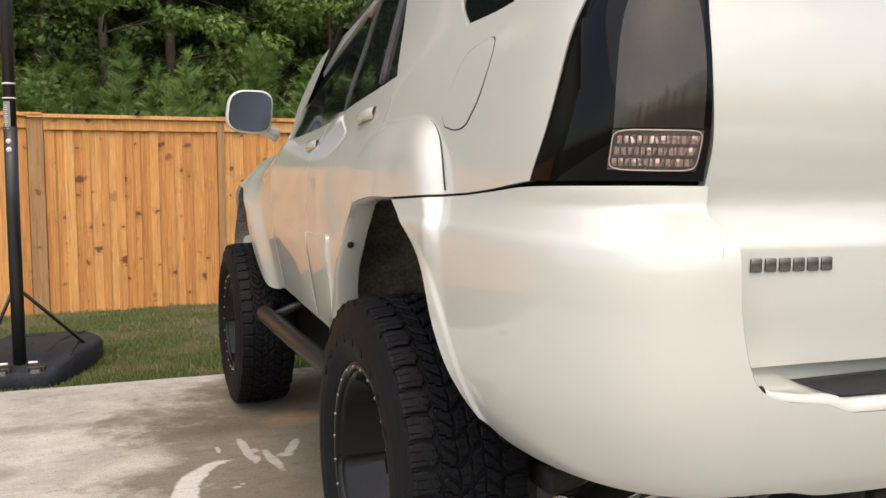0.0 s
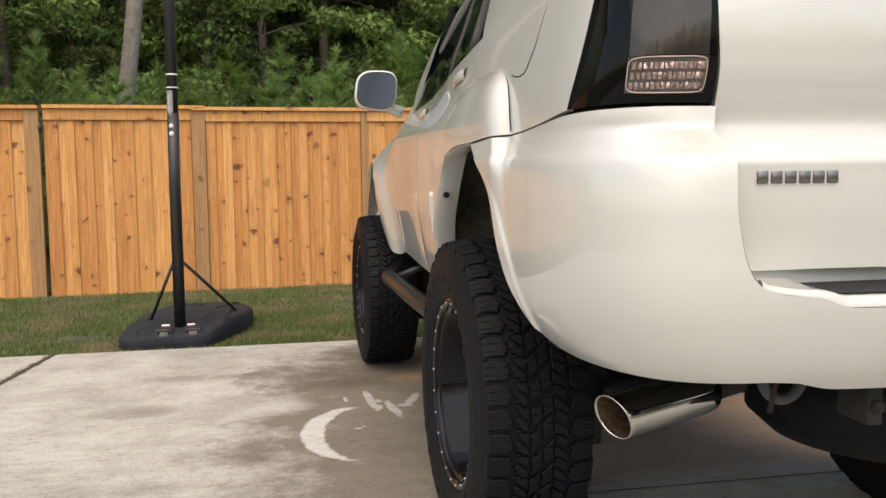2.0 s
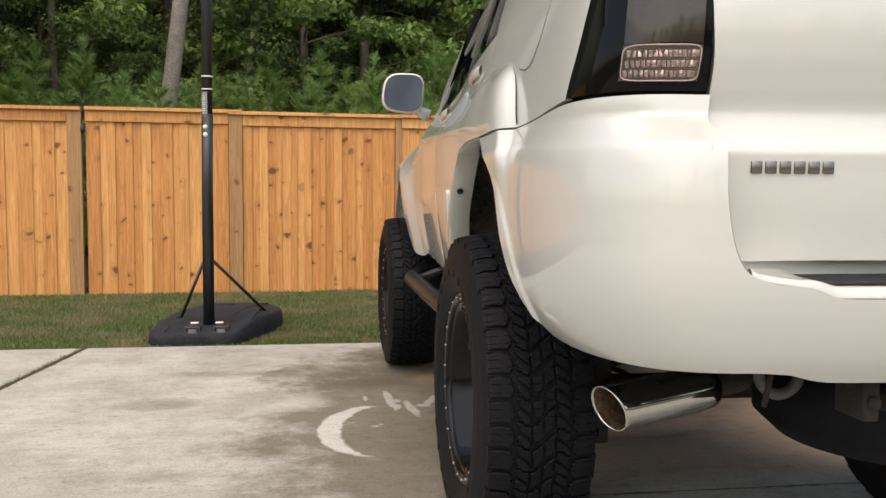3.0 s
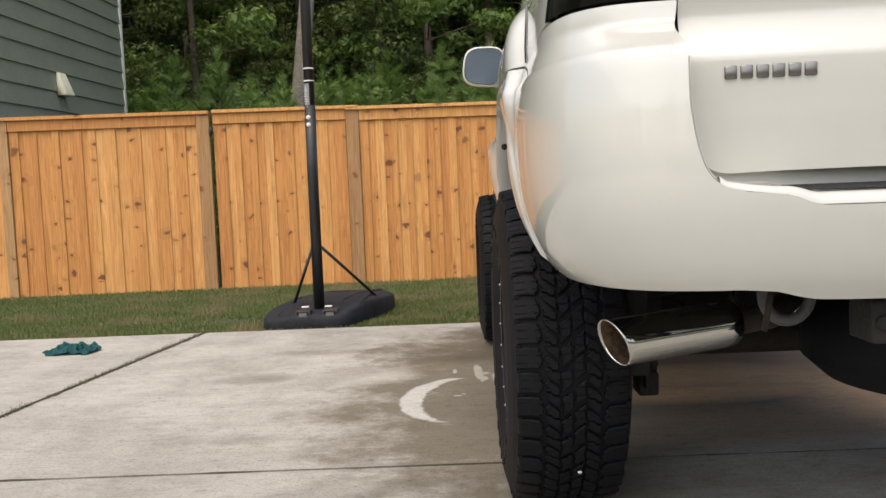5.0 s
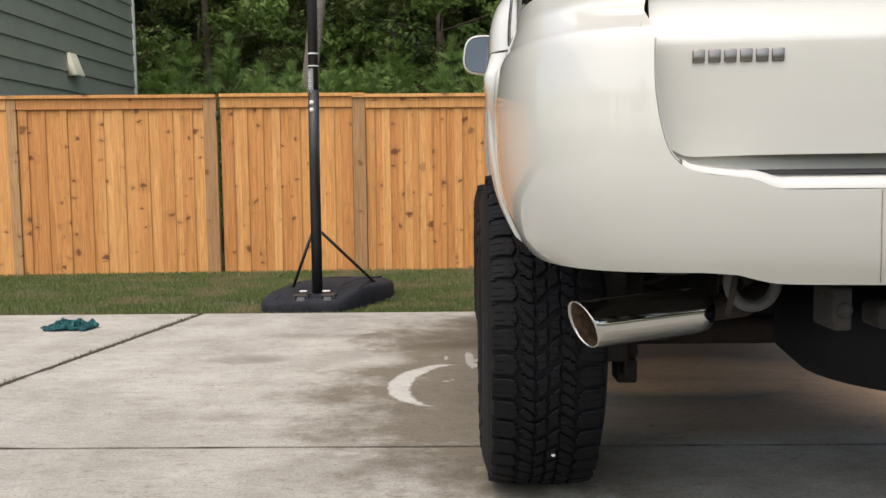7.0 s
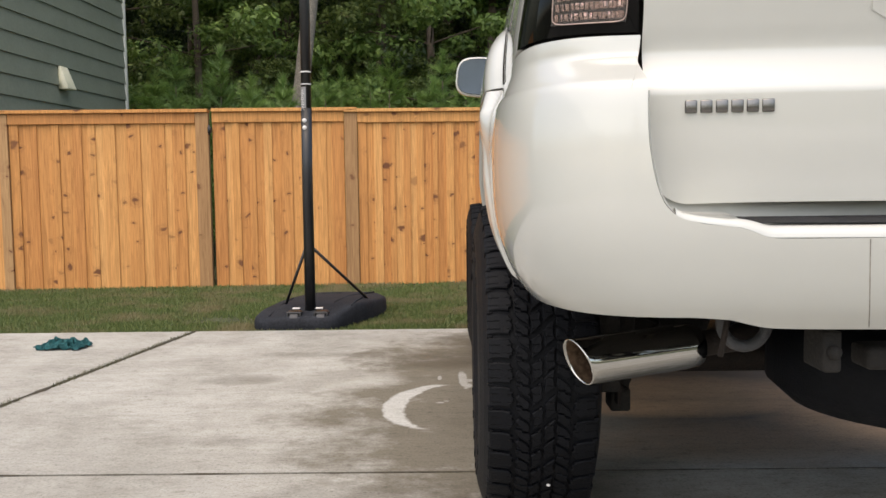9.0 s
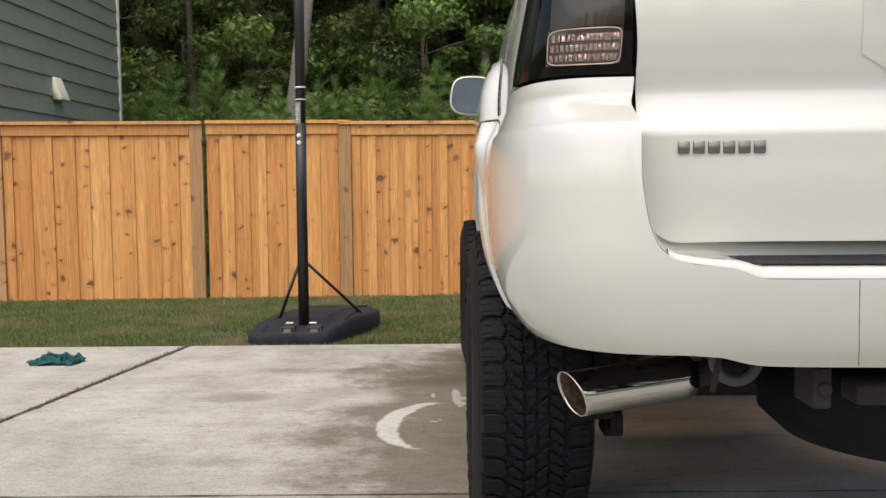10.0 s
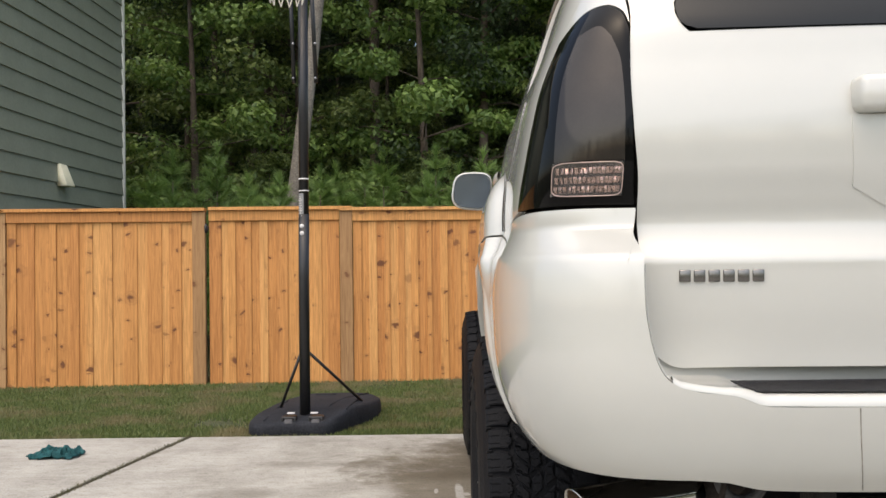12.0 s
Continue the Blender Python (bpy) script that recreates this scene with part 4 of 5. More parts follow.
for sx in (1, -1):
    edge_lip(ARCH_REAR, BUMP, 0.03, sx)
    edge_lip([(2.355, 1.239), (2.537, 1.234), (2.67, 1.220), (2.726, 1.211)], BODY, 0.060, sx)
    edge_lip([(2.732, 1.215), (2.803, 1.144), (2.864, 1.075), (2.96, 0.963), (3.012, 0.877), (3.05, 0.785)], DOOR, 0.070, sx)
    for ya, a, h in ((AXLE_R, 0.70, 0.645), (AXLE_F, 0.60, 0.58)):
        rows = []
        for k in range(33):
            t = math.radians(14 + 152 * k / 32)
            c, s_ = math.cos(t), math.sin(t)
            y, z = ya - a * c, 0.62 + h * s_
            xo = -0.80 if ya == AXLE_R else -0.76
            wob = 0.012 * math.sin(k * 1.3)
            rows.append([Vector((xo, y, z)), Vector((-0.70, y - 0.01 * c, z + wob)), Vector((-0.55, y, z - 0.02 + wob)), Vector((-0.42, y, z - 0.05))])
        g = grid_sheet(rows)
        part("arch_liner", g if sx == 1 else flipped(g), M["liner"], car, "muddy wheel-arch liner")
    g = bmesh.new()
    tube(g, [(-0.868, 1.461, 1.085), (-0.866, 1.475, 1.090)], 0.010, 12)
    part("plug_hole", g if sx == 1 else flipped(g), M["under"], car)
g = bmesh.new()
box(g, (-0.60, 0.22, 0.78), (0.60, 4.6, 0.86), 0.02)
box(g, (-0.70, 1.95, 0.75), (0.70, 3.2, 0.80), 0.02)
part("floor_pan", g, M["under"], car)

# ---- wheels: tyre with lugs, deep black rim with bolts ----
TYRE_R, TYRE_W, RIM_R, TREAD_W = 0.478, 0.340, 0.292, 0.286


def wheel_meshes():
    """meshes about the axle (x outward is negative), shared by all wheels"""
    h, T = TYRE_W / 2, TREAD_W / 2
    bm = bmesh.new()
    prof = [(-h * 0.76, RIM_R - 0.015), (-h * 0.87, RIM_R + 0.012), (-h * 0.97, RIM_R + 0.045), (-h * 1.0, RIM_R + 0.070), (-h * 0.975, TYRE_R - 0.085),
            (-h * 0.915, TYRE_R - 0.050), (-T * 1.02, TYRE_R - 0.028), (-T * 0.985, TYRE_R - 0.016), (-T * 0.5, TYRE_R - 0.011), (0, TYRE_R - 0.010)]
    prof = prof + [(-a, r) for a, r in prof[-2::-1]]
    lathe(bm, prof, 96)

    tread_bm = bmesh.new()
    carcass = bm
    bm = tread_bm

    def lug(pts, lo=0.016):
        """a tread block from (share of half width, degrees) corners, its top edge eased"""
        mx, md = sum(p[0] for p in pts) / len(pts), sum(p[1] for p in pts) / len(pts)
        rings = []
        for inset, sink in ((0.86, 0.0), (1.0, 0.0022), (1.0, lo)):
            ring = []
            for f, dg in pts:
                f, dg = mx + (f - mx) * inset, md + (dg - md) * inset
                a = math.radians(dg)
                r = TYRE_R - 0.0045 * f * f - 0.006 * max(0.0, abs(f) - 0.7) / 0.3 - sink
                ring.append(bm.verts.new((f * T, r * math.sin(a), -r * math.cos(a))))
            rings.append(ring)
        bm.faces.new(rings[0])
        n = len(pts)
        for p, q in zip(rings, rings[1:]):
            for i in range(n):
                bm.faces.new((p[i], q[i], q[(i + 1) % n], p[(i + 1) % n]))

    pitch = 46
    st = 360 / pitch
    shoulder = ((1.0, 0.06), (0.80, 0.03), (0.62, 0.09), (0.605, 0.20), (0.565, 0.25), (0.585, 0.44), (0.545, 0.50), (0.565, 0.74), (0.61, 0.80), (0.62, 0.92), (0.82, 0.88), (1.0, 0.91))
    middle = (((0.515, 0.14), (0.485, 0.32), (0.503, 0.44), (0.395, 0.50), (0.385, 0.60), (0.268, 0.64), (0.255, 0.36), (0.36, 0.16), (0.455, 0.02)),
              ((0.507, 0.51), (0.515, 0.62), (0.47, 0.86), (0.35, 1.06), (0.245, 1.22), (0.235, 0.82), (0.268, 0.71), (0.397, 0.67), (0.407, 0.57)))
    centre = ((-0.225, 0.16), (-0.13, 0.02), (-0.05, -0.12), (-0.012, 0.06), (-0.034, 0.30), (-0.012, 0.52), (-0.10, 0.74), (-0.215, 0.92), (-0.192, 0.52))
    for k in range(pitch):
        d = k * st
        for s in (-1, 1):
            o = 0 if s < 0 else st * 0.5
            e = 0.03 if k % 2 else 0.0
            lug([(s * (f + (e if f > 0.9 else 0)), d + o + q * st) for f, q in shoulder])
            # small nub between the shoulder blocks
            lug([(s * f, d + o + q * st) for f, q in ((1.035, 0.93), (0.93, 0.93), (0.93, 1.04), (1.035, 1.04))], 0.020)
            for piece in middle:
                lug([(s * f, d + o + (0.35 + q if s < 0 else 1.35 - q) * st) for f, q in piece])
            sway = 0.012 * math.sin(2.4 * k + s)
            lug([(-s * f + sway, d + o * 1.1 + (q if s < 0 else 0.7 - q + 0.05 * (k % 3)) * st) for f, q in centre], 0.014)
    bmesh.ops.recalc_face_normals(bm, faces=bm.faces[:])
    tread = mesh_of(bm, M["tread"], False)
    bm = carcass
    # raised letters band as plain bars on the sidewall
    for k in range(26):
        if k % 13 in (5, 6, 7, 8):
            continue
        a = math.radians(k * 360 / 26)
        for s in (-1,):
            box(bm, (-0.009, -0.011, -0.003), (0.009, 0.011, 0.003), 0, Matrix.Rotation(a, 4, "X") @ Matrix.Translation((s * h * 0.992, 0, -(RIM_R + 0.068))) @ Matrix.Rotation(math.radians(90), 4, "Y"))
    bmesh.ops.recalc_face_normals(bm, faces=bm.faces[:])
    tyre = mesh_of(bm, M["rubber"], False)
    # rim barrel, dish and lip
    bm = bmesh.new()
    lathe(bm, [(-h * 0.76, RIM_R - 0.024), (-h * 0.83, RIM_R - 0.020), (-h * 0.855, RIM_R - 0.006), (-h * 0.84, RIM_R + 0.008), (-h * 0.74, RIM_R + 0.010)], 64)
    lathe(bm, [(-h * 0.76, RIM_R - 0.024), (-h * 0.71, RIM_R - 0.040), (h * 0.15, RIM_R - 0.052), (h * 0.22, RIM_R - 0.070), (h * 0.9, RIM_R - 0.03)], 64)
    rim = mesh_of(bm, M["rim"])
    bm = bmesh.new()
    lathe(bm, [(-0.028, 0.0005), (-0.030, 0.040), (-0.022, 0.052), (0.010, 0.058), (0.015, 0.10), (0.045, 0.11)], 32)
    hub = mesh_of(bm, M["rim"])
    bm = bmesh.new()
    for x0, z0, z1, wd in ((0.000, 0.05, 0.245, 0.026), (0.010, 0.05, 0.25, 0.040)):
        vs = box(bm, (x0, -wd, z0), (x0 + 0.028, wd, z1), 0.006)
    spoke = mesh_of(bm, M["rim"], False)
    bm = bmesh.new()
    bmesh.ops.create_uvsphere(bm, u_segments=8, v_segments=5, radius=0.005)
    bolt = mesh_of(bm, M["bolt"])
    return tread, tyre, rim, hub, spoke, bolt


TREAD, TYRE, RIM, HUB, SPOKE, BOLT = wheel_meshes()


def add_wheel(x, y, scale, turn):
    side_flip = Matrix.Rotation(math.pi, 4, "Z") if x > 0 else Matrix.Identity(4)
    base = Matrix.Translation((x, y, TYRE_R * scale)) @ side_flip @ Matrix.Rotation(turn, 4, "X") @ Matrix.Diagonal((scale, scale, scale, 1))
    w = new("wheel")
    w.parent, w.location = car, Vector((x, y, TYRE_R * scale)) - ORIGIN[car.name]
    ORIGIN[w.name] = Vector((x, y, TYRE_R * scale))
    shared("tyre", TYRE, w, base)
    tagged(shared("tread", TREAD, w, base), "chunky all-terrain tread blocks", kind="stuff")
    shared("rim", RIM, w, base)
    shared("hub", HUB, w, base)
    for k in range(8):
        shared("spoke", SPOKE, w, base @ Matrix.Rotation(2 * math.pi * (k + 0.5) / 8, 4, "X"))
    for k in range(24):
        shared("bolt", BOLT, w, base @ Matrix.Rotation(2 * math.pi * k / 24, 4, "X") @ Matrix.Translation((-TYRE_W / 2 * 0.848, 0, -(RIM_R - 0.012))))
    return w


for sx in (-1, 1):
    back = add_wheel(sx * 0.750, HUB_R, 1.0, 0.05)
    if sx < 0:
        g = bmesh.new()
        bmesh.ops.create_icosphere(g, subdivisions=2, radius=0.006, matrix=Matrix.Translation((-0.729, 0.9095, 0.187)) @ Matrix.Diagonal((1.0, 0.8, 0.75, 1)))
        part("pebble", g, M["white_label"], back, "white pebble caught in the tread")
    add_wheel(sx * 0.735, AXLE_F, 0.93, 0.2)

# ---- underneath: axle, arms, spare wheel, hitch, exhaust ----
g = bmesh.new()
tube(g, [(-0.62, AXLE_R, 0.46), (-0.2, AXLE_R, 0.46), (0.2, AXLE_R, 0.46), (0.62, AXLE_R, 0.46)], 0.045, 14)
bmesh.ops.create_uvsphere(g, u_segments=24, v_segments=14, radius=0.185, matrix=Matrix.Translation((0.27, AXLE_R, 0.54)) @ Matrix.Diagonal((1.0, 0.8, 1.0, 1)))
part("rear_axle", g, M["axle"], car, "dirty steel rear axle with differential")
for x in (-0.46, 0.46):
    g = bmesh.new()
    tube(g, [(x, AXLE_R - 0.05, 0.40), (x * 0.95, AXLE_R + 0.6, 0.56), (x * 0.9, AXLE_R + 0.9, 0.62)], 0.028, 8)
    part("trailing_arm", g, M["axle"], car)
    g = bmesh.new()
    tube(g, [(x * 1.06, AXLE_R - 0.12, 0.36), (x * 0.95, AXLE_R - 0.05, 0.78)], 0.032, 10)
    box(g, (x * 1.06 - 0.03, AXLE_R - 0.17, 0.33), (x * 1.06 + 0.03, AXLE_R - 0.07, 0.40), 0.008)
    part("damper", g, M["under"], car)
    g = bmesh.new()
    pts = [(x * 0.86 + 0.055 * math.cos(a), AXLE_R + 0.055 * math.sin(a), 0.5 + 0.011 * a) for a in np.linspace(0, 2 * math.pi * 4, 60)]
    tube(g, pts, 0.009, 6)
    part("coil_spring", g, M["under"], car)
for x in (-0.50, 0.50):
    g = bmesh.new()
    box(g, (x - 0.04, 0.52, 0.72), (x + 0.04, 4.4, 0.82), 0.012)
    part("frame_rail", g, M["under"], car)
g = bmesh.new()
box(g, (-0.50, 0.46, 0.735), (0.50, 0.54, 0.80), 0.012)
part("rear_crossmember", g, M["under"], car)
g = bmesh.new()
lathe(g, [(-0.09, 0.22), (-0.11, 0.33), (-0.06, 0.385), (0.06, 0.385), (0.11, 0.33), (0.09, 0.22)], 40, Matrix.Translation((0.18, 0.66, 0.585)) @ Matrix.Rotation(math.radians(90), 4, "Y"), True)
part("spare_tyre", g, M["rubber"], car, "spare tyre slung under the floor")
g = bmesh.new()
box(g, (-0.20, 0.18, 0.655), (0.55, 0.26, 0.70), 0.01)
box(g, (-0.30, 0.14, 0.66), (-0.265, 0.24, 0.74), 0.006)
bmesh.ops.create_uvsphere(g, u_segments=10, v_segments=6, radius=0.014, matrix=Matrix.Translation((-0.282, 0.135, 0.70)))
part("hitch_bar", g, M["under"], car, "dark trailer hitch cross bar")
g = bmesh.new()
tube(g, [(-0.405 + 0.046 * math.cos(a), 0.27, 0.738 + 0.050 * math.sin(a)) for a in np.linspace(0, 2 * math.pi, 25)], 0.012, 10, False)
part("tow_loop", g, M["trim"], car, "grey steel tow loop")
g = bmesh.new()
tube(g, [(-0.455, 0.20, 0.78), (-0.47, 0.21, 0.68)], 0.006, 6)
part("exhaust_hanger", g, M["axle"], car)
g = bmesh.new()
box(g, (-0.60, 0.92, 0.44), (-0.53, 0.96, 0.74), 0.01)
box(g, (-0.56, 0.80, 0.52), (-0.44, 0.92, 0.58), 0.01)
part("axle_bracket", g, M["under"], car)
# boxy tank, hung low so that it also shades the ground
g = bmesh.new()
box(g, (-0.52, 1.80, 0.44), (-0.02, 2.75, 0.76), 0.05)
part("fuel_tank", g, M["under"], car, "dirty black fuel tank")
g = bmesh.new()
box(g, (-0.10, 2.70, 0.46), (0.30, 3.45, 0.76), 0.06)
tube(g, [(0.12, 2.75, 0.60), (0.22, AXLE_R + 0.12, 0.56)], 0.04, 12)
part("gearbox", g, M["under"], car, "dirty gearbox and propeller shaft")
# added block for the front running gear, low to keep light off the ground
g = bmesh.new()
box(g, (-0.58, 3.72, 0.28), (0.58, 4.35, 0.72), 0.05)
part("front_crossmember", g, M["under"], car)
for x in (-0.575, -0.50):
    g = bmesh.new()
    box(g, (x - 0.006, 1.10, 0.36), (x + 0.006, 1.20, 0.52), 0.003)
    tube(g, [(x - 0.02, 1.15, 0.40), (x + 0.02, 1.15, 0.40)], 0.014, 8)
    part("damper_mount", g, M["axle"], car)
# exhaust tip: double wall, cut at a slant, soot inside
tip, end = Vector((-0.716, 0.424, 0.628)), Vector((-0.412, 0.560, 0.640))
ax = (end - tip).normalized()
s1 = ax.cross(Vector((0, 0, 1))).normalized()
s2 = s1.cross(ax)
rows = []
for r, a0 in ((0.012, 0.16), (0.034, 0.15), (0.0440, 0.09), (0.0480, 0.03), (0.0490, 0.006), (0.0500, 0.000), (0.0518, 0.000), (0.0528, 0.004), (0.0528, 0.02), (0.0528, 0.16), (0.0528, 0.28), (0.050, 0.312), (0.042, 0.316)):
    ring = []
    for k in range(40):
        a = 2 * math.pi * k / 40
        slant = -0.018 * math.sin(a) * max(0, 1 - max(a0, 0) / 0.12)
        ring.append(tip + ax * (a0 + slant) + s1 * (r * math.cos(a)) + s2 * (r * math.sin(a)))
    rows.append(ring)
pipe = part("exhaust_tip", grid_sheet(rows[4:], True), M["chrome"], car, "polished chrome exhaust tip")
part("exhaust_bore", grid_sheet(rows[:5], True), M["soot"], pipe)
g = bmesh.new()
tube(g, [end - ax * 0.01, end + ax * 0.10, Vector((-0.22, 0.75, 0.66)), Vector((-0.2, 1.0, 0.70)), Vector((-0.25, 1.6, 0.72))], 0.03, 12)
part("exhaust_pipe", g, M["axle"], car, "rusty exhaust pipe")
# side steps
for sx in (-1, 1):
    g = bmesh.new()
    tube(g, [(sx * 0.74, 1.80, 0.60), (sx * 0.79, 1.90, 0.60), (sx * 0.80, 2.6, 0.60), (sx * 0.80, 3.30, 0.60), (sx * 0.74, 3.40, 0.60)], 0.04, 14)
    st_ = part("side_step", g, M["steel_black"], car, "black tubular side step")
    for y in (2.0, 3.15):
        g = bmesh.new()
        tube(g, [(sx * 0.79, y, 0.61), (sx * 0.5, y, 0.72)], 0.02, 8)
        part("step_bracket", g, M["steel_black"], st_)

# ---- ground, lawn and drive ----
FENCE_Y0, FENCE_S = 8.28, 0.0617
DRIVE_Y = 4.70


def land(x, y):
    """height of the ground: level by the drive, a low bank rising behind the fence"""
    return -0.05 * step(4.7, 7.5, y) + 0.9 * step(10.0, 22.0, y) + 2.2 * step(20, 60, y)


xs = [-400, -150, -60] + list(np.linspace(-30, 30, 41)) + [60, 150, 400]
ys = [-400, -150, -50, -20, -10] + list(np.linspace(-6, 40, 60)) + [70, 150, 400]
bm = grid_sheet([[Vector((x, y, land(x, y) - 0.03 - 0.10 * (1 - step(DRIVE_Y, DRIVE_Y + 0.06, y)) * (abs(x) < 20 and y > -15))) for x in xs] for y in ys])
gr = part("ground", bm, M["soil"])
tagged(gr, "lawn soil and forest floor with thin grass", "ground", kind="structure")

drive = thing("driveway", (0, 0, 0), "damp stained concrete driveway in cast slabs", "driveway", kind="structure")


def slab(x0, x1, x2, x3, y0, y1):
    """a slab with corners (x0,y0) (x1,y0) (x2,y1) (x3,y1), edges eased"""
    g = bmesh.new()
    n = 14
    rows = []
    for j in range(n + 1):
        t = j / n
        a, b_ = x0 + (x3 - x0) * t, x1 + (x2 - x1) * t
        rows.append([Vector((a + (b_ - a) * i / n, y0 + (y1 - y0) * t, 0)) for i in range(n + 1)])
    g = grid_sheet(rows)
    r = bmesh.ops.extrude_face_region(g, geom=g.faces[:])
    bmesh.ops.translate(g, vec=(0, 0, -0.10), verts=[e for e in r["geom"] if isinstance(e, bmesh.types.BMVert)])
    bmesh.ops.recalc_face_normals(g, faces=g.faces[:])
    edges = [e for e in g.edges if len(e.link_faces) == 2 and e.calc_face_angle(0) > 1 and all(v.co.z > -0.01 for v in e.verts)]
    bmesh.ops.bevel(g, geom=edges, offset=0.008, segments=2, affect="EDGES")
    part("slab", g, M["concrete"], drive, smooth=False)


G = 0.010
XJ = lambda y: -2.785 - 0.155 * (4.66 - y)
JY = 1.60
for y0, y1 in ((JY + 0.002, DRIVE_Y), (-2.2, JY - 0.002), (-6.0, -2.2 - 2 * G), (-8.98, -6.0 - 2 * G)):
    slab(XJ(y0) + G, 4.59, 4.59, XJ(y1) + G, y0, y1)
    slab(-7.6, XJ(y0) - G, XJ(y1) - G, -7.6, y0, y1)

# dirt and weeds in the joint
M["dirt"] = simple("joint_dirt", (0.045, 0.036, 0.022), 0.95, 0, 0.5, 30, 0.8, 90)
g = bmesh.new()
rows = []
for y in np.linspace(-2.0, DRIVE_Y, 260):
    w = max(0.005, 0.010 + 0.018 * noise.noise((0, y * 7, 3.1)) + 0.010 * noise.noise((0, y * 31, 1.1)) + 0.008 * step(3.6, 4.6, y))
    rows.append([Vector((XJ(y) - w, y, 0.001)), Vector((XJ(y), y, 0.006 + 0.004 * noise.noise((4, y * 14, 0)))), Vector((XJ(y) + w * 1.2, y, 0.001))])
jd = part("joint_dirt", grid_sheet(rows), M["dirt"])
tagged(jd, "dark dirt packed into the slab joint", "dirt", kind="stuff")


rows = []
for x in np.linspace(XJ(JY), 4.5, 160):
    w = 0.003 + 0.012 * max(0, noise.noise((x * 4, 0, 5.1)))
    y = JY + 0.004 * noise.noise((x * 3, 2, 0))
    rows.append([Vector((x, y - w, 0.0012)), Vector((x, y, 0.0012)), Vector((x, y + w, 0.0012))])
tagged(part("joint_dirt", grid_sheet(rows), M["dirt"]), "thin dark dirt line in the cross joint", "dirt", kind="stuff")

# lawn blades
def blades(name, count, region, hmin, hmax, material, label, seed, lean=0.5, width=0.006):
    rnd = random.Random(seed)
    verts, faces = [], []
    while len(faces) < count:
        x, y = region(rnd)
        z = land(x, y) - 0.032
        h = rnd.uniform(hmin, hmax)
        a = rnd.uniform(0, 2 * math.pi)
        b_ = rnd.uniform(0, 2 * math.pi)
        l = rnd.uniform(0, lean) * h
        w = width * rnd.uniform(0.6, 1.3)
        k = len(verts)
        verts += [(x - w * math.cos(a), y - w * math.sin(a), z), (x + w * math.cos(a), y + w * math.sin(a), z), (x + l * math.cos(b_), y + l * math.sin(b_), z + h)]
        faces.append((k, k + 1, k + 2))
    me = bpy.data.meshes.new("mesh")
    me.from_pydata(verts, [], faces)
    me.materials.append(material)
    return tagged(new(name, me), label, "grass", kind="stuff")


def lawn(r):
    while True:
        y = DRIVE_Y + 0.01 + (8.6 - DRIVE_Y) * r.random() ** 1.25
        x = r.uniform(-8.5, 2.5)
        if noise.noise((x * 0.9, y * 0.9, 7)) > -0.55 + 0.3 * r.random():
            return x, y


blades("lawn_grass", 240000, lawn, 0.018, 0.040, M["grass"], "short patchy green lawn with straw-coloured spots", 3)

M["weed"] = leafy("dry_weed", (0.030, 0.044, 0.012), (0.150, 0.140, 0.062), 0.2)


def in_joint(r):
    while True:
        y = r.uniform(0.0, DRIVE_Y)
        if noise.noise((0, y * 2.3, 9)) > -0.1 - 0.25 * step(3, 4.7, y):
            return XJ(y) + r.gauss(0, 0.012), y


blades("joint_weeds", 3400, in_joint, 0.036, 0.054, M["weed"], "dry tufts and moss in the slab joint", 6, 0.6, 0.004)

# ---- fence ----
def fy(x):
    return FENCE_Y0 + FENCE_S * x


fence = thing("fence", (-2.0, fy(-2.0), -0.08), "new knotty cedar privacy fence with cap rail", "fence")
FA = math.atan(FENCE_S)


def fence_box(name, x0, x1, y0, y1, z0, z1, bevel=0.003, material=M["cedar"]):
    """a board in the fence's own line: y is depth towards the camera side when negative"""
    g = bmesh.new()
    xm = (x0 + x1) / 2
    box(g, (x0 - xm, y0, z0), (x1 - xm, y1, z1), bevel)
    me = mesh_of(g, material, False)
    return shared(name, me, fence, Matrix.Translation((xm, fy(xm), 0)) @ Matrix.Rotation(FA, 4, "Z"))


rnd = random.Random(11)
TOP = 1.80
posts = [(-10.2, 0.10), (-7.85, 0.10), (-5.64, 0.095), (-3.60, 0.135), (-2.045, 0.135), (-0.355, 0.065), (1.35, 0.10), (3.2, 0.10), (5.2, 0.10)]
# where one board meets the next, bay by bay
SEAMS = {-5.64: [-5.492, -5.348, -5.307, -5.157, -5.081, -4.942, -4.848, -4.790, -4.708, -4.627, -4.504, -4.387, -4.246, -4.140, -3.993, -3.916, -3.787],
         -3.60: [-3.366, -3.295, -3.217, -3.122, -3.051, -2.967, -2.877, -2.788, -2.668, -2.602, -2.512, -2.410, -2.307, -2.247],
         -2.045: [-1.879, -1.806, -1.715, -1.642, -1.575, -1.490, -1.417, -1.350, -1.271, -1.179, -1.124, -1.039, -0.953, -0.892, -0.806, -0.726, -0.634, -0.52]}
for x, w in posts:
    fence_box("post", x - w / 2, x + w / 2, -0.045, 0.045, -0.35, TOP - 0.035, 0.004, M["treated"])
